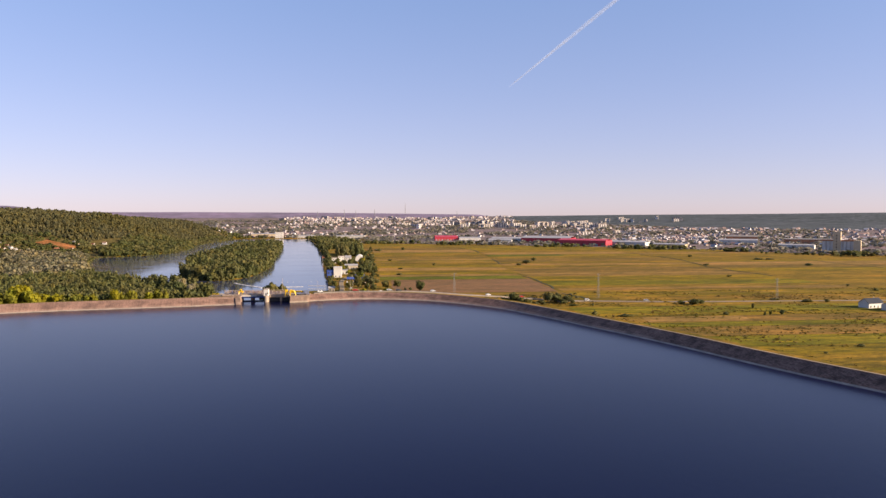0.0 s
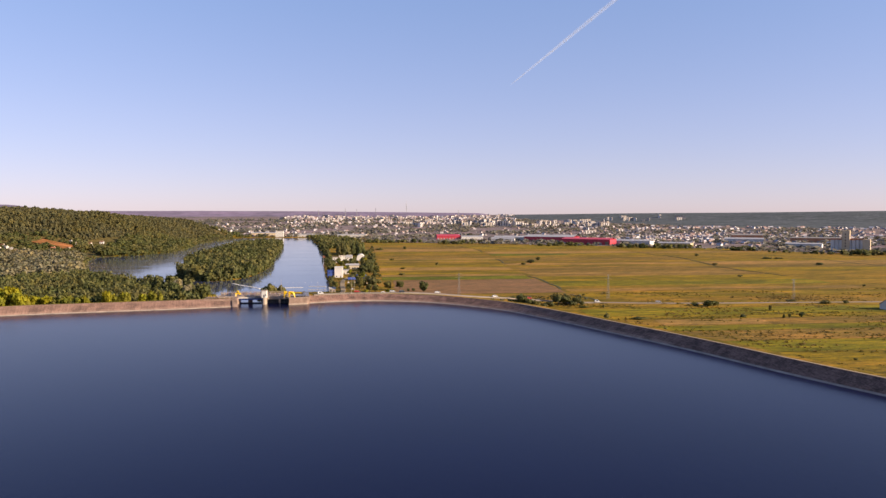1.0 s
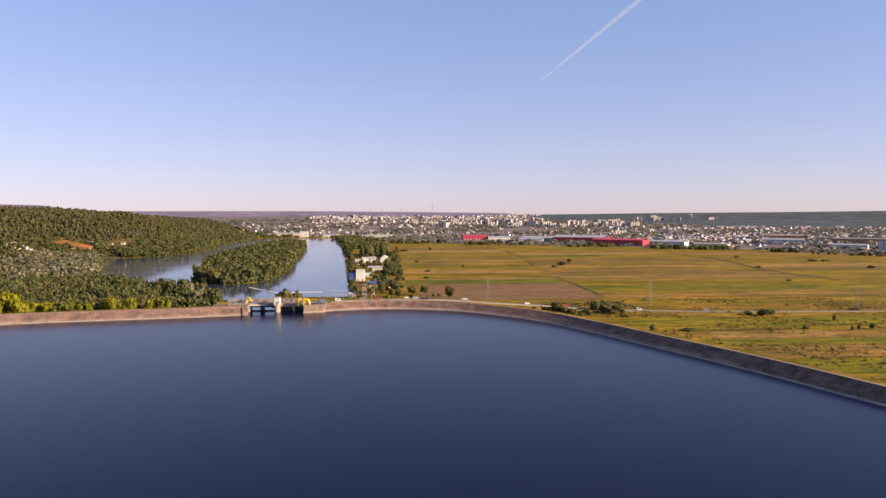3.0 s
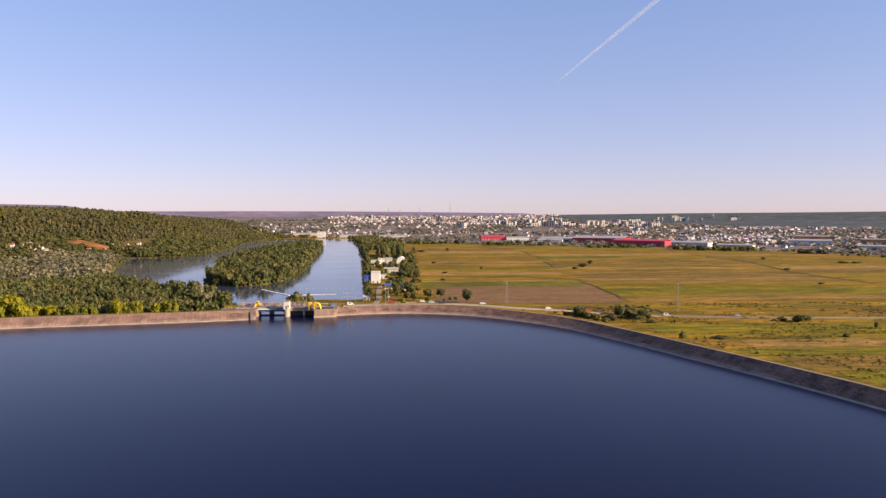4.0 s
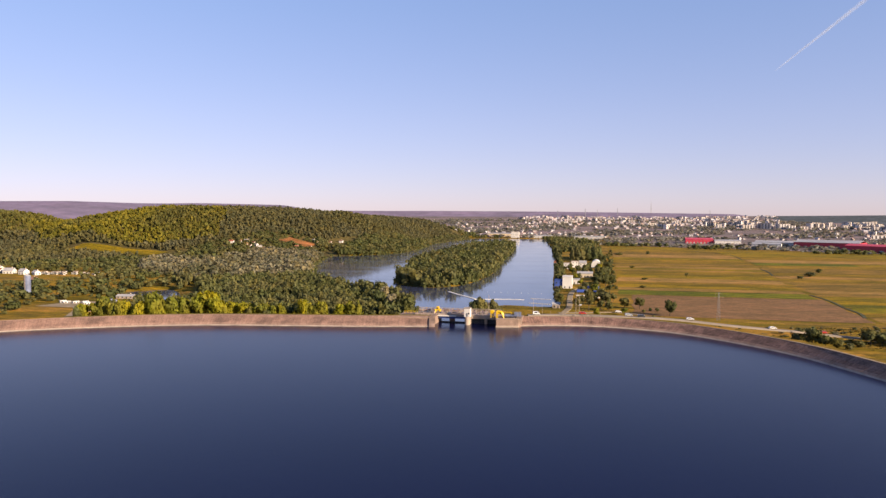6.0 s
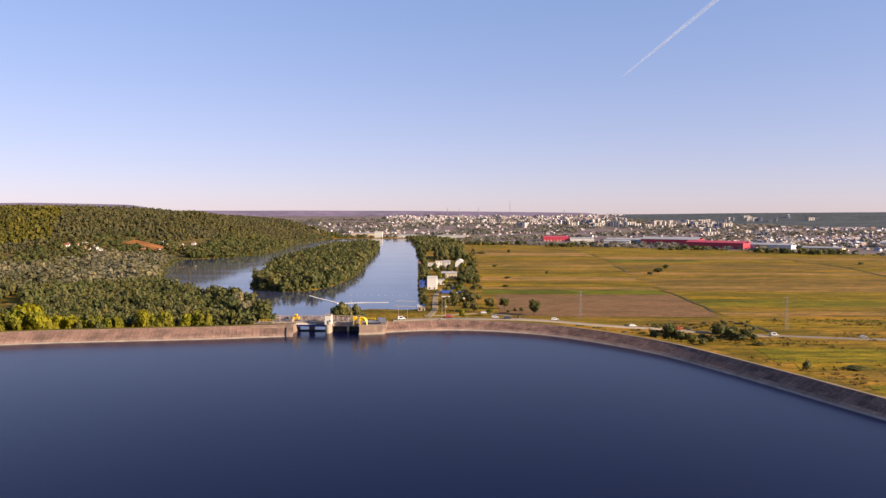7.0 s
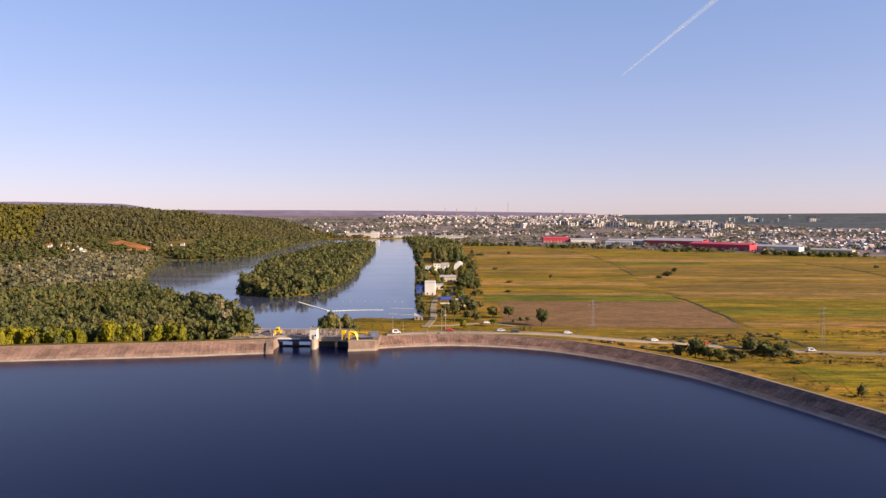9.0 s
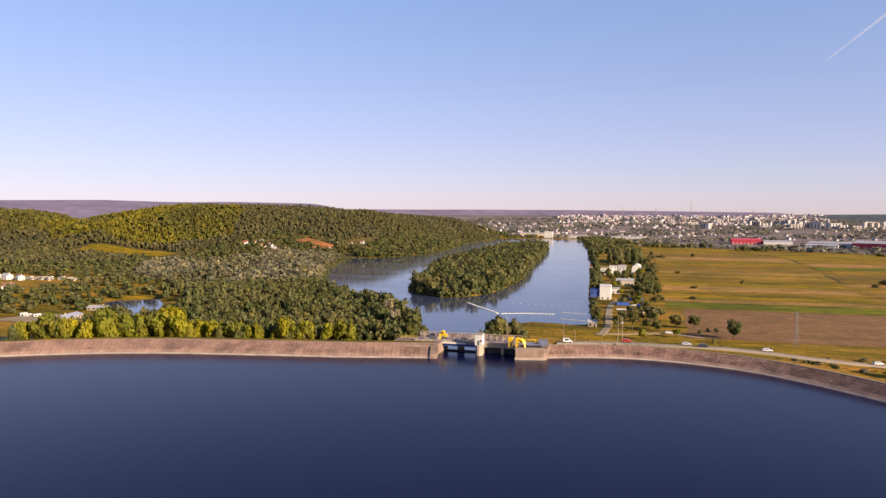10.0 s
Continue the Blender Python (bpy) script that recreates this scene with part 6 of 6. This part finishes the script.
PYLONS = [(151, 108, 19), (269, 63, 21), (413, 34, 18), (560, 5, 19)]
for p in PYLONS:
    pylon(*p)
for (x0, y0, h0), (x1, y1, h1) in zip(PYLONS, PYLONS[1:]):
    for o in (-2.6, 0, 2.6):
        pts = []
        for k in range(17):
            t = k / 16
            pts.append(Vector((x0 + (x1 - x0) * t + o * 0.35, y0 + (y1 - y0) * t + o, FIELD + (h0 + (h1 - h0) * t) * 0.9 - 5.5 * (t - t * t) * 4 * 0.6)))
        bm = bmesh.new()
        for a, b in zip(pts, pts[1:]):
            beam(bm, a, b, 0.018, 3)
        tagged(part("power_line", bm, M_DARKSTEEL), "thin sagging power cable between pylons", "cable", "power lines")


# ---- cars ----
M_CAR = {k: plain("car_" + k, c, 0.25, 0.03, 1.0, 0.0, 0.6, 0) for k, c in (("white", (0.8, 0.8, 0.8)), ("red", (0.55, 0.05, 0.03)), ("dark", (0.04, 0.045, 0.055)), ("silver", (0.5, 0.51, 0.53)), ("blue", (0.1, 0.2, 0.5)))}


def car(x, y, z, turn, colour, van=False):
    ob = thing("car", f"{colour} {'van' if van else 'car'} on the road by the dam", "car", pose(x, y, z, 0, 0, turn), "cars on the road")
    top = 1.95 if van else 1.45
    prof = [(-2.1, 0.35), (2.1, 0.35), (2.15, 0.75), (1.25, 0.92), (0.7, top), (-1.5 if not van else -2.0, top), (-2.1, 0.95)]
    bm = bmesh.new()
    a = [bm.verts.new((px, -0.85, pz)) for px, pz in prof]
    b = [bm.verts.new((px, 0.85, pz)) for px, pz in prof]
    bm.faces.new(a)
    bm.faces.new(b[::-1])
    for i in range(7):
        bm.faces.new((a[i], b[i], b[(i + 1) % 7], a[(i + 1) % 7]))
    bmesh.ops.recalc_face_normals(bm, faces=bm.faces)
    bmesh.ops.bevel(bm, geom=bm.edges[:], offset=0.07, segments=1, affect="EDGES")
    body = part("body", bm, M_CAR[colour], ob)
    for s in (-1, 1):
        part("side_window", boxes((-1.3, 0.55, s * 0.86 - 0.02, s * 0.86 + 0.02, 1.0, top - 0.14)), M_GLASS, body)
    part("windscreen", beam(bmesh.new(), (1.12, 0, 0.98), (0.78, 0, top - 0.1), 0.5), M_GLASS, body)
    for wx in (-1.35, 1.35):
        for wy in (-0.8, 0.8):
            bm = bmesh.new()
            beam(bm, (wx, wy - 0.1, 0.32), (wx, wy + 0.1, 0.32), 0.32, 12)
            part("wheel", bm, M_DARKSTEEL, ob)


RX = [p[0] for p in MAIN_ROAD]
for x, off, colour, van in ((38, -1.4, "white", True), (90, 1.2, "silver", False), (97, -1.4, "dark", False), (124, 1.3, "white", False), (168, -1.3, "white", False), (197, 1.4, "red", False), (252, -1.4, "white", True), (300, 1.4, "silver", False), (64, 1.4, "red", False)):
    yy, zz = np.interp(x, RX, [p[1] for p in MAIN_ROAD]), np.interp(x, RX, [p[2] for p in MAIN_ROAD])
    y2 = np.interp(x + 2, RX, [p[1] for p in MAIN_ROAD])
    car(x, yy + off, zz + 0.32, math.degrees(math.atan2(y2 - yy, 2)), colour, van)
car(58, 160, ground_at(58, 160) + 0.3, 80, "silver")
car(86, 128, ground_at(86, 128) + 0.4, 10, "white")

# ---- contrail ----
m, n, l, b = nodes_of("vapour", 1.0, 0.0)
b.inputs["Base Color"].default_value = (0.95, 0.98, 1, 1)
thin, soft_mix, clear, out_mix = n.new("ShaderNodeBsdfTranslucent"), n.new("ShaderNodeMixShader"), n.new("ShaderNodeBsdfTransparent"), n.new("ShaderNodeMixShader")
thin.inputs[0].default_value = (0.95, 0.98, 1, 1)
soft_mix.inputs[0].default_value = 0.5
l.new(b.outputs[0], soft_mix.inputs[1])
l.new(thin.outputs[0], soft_mix.inputs[2])
l.new(ramp(n, l, noise_of(n, l, coords(n, l), 0.02, 3), [(0.3, (0.05,) * 3), (0.7, (0.1,) * 3)]), out_mix.inputs[0])
l.new(clear.outputs[0], out_mix.inputs[1])
l.new(soft_mix.outputs[0], out_mix.inputs[2])
l.new(out_mix.outputs[0], n["Material Output"].inputs[0])
M_VAPOUR = m
C = Vector((73, -425, 62.6))
A, B = C + Vector((0.2045, 0.9789, 0.182)) * 4640, C + Vector((0.366, 0.9306, 0.313)) * 4640
d = (B - A).normalized()
u = d.cross(Vector((0, 0, 1))).normalized()
w = u.cross(d)
crn = random.Random(2)
bm = bmesh.new()
# nested shells of vapour, thin at the rim and at the tail
for shell in (1.0, 0.8, 0.6, 0.4):
    rings = []
    for k in range(81):
        t = k / 80
        r = (2.5 + 11 * min(1, t * 1.5) ** 0.7) * shell * crn.uniform(0.88, 1.12)
        rings.append([bm.verts.new(A + (B - A) * (t + 0.04 * (1 - shell)) + (u * math.cos(a) + w * math.sin(a)) * r) for a in np.linspace(0, 2 * math.pi, 11)[:-1]])
    for p, q in zip(rings, rings[1:]):
        for i in range(10):
            bm.faces.new((p[i], p[(i + 1) % 10], q[(i + 1) % 10], q[i]))
trail = tagged(part("contrail", bm, M_VAPOUR), "long white aircraft vapour trail in the sky", "contrail", kind="structure")
trail.visible_shadow = False
for p in trail.data.polygons:
    p.use_smooth = True
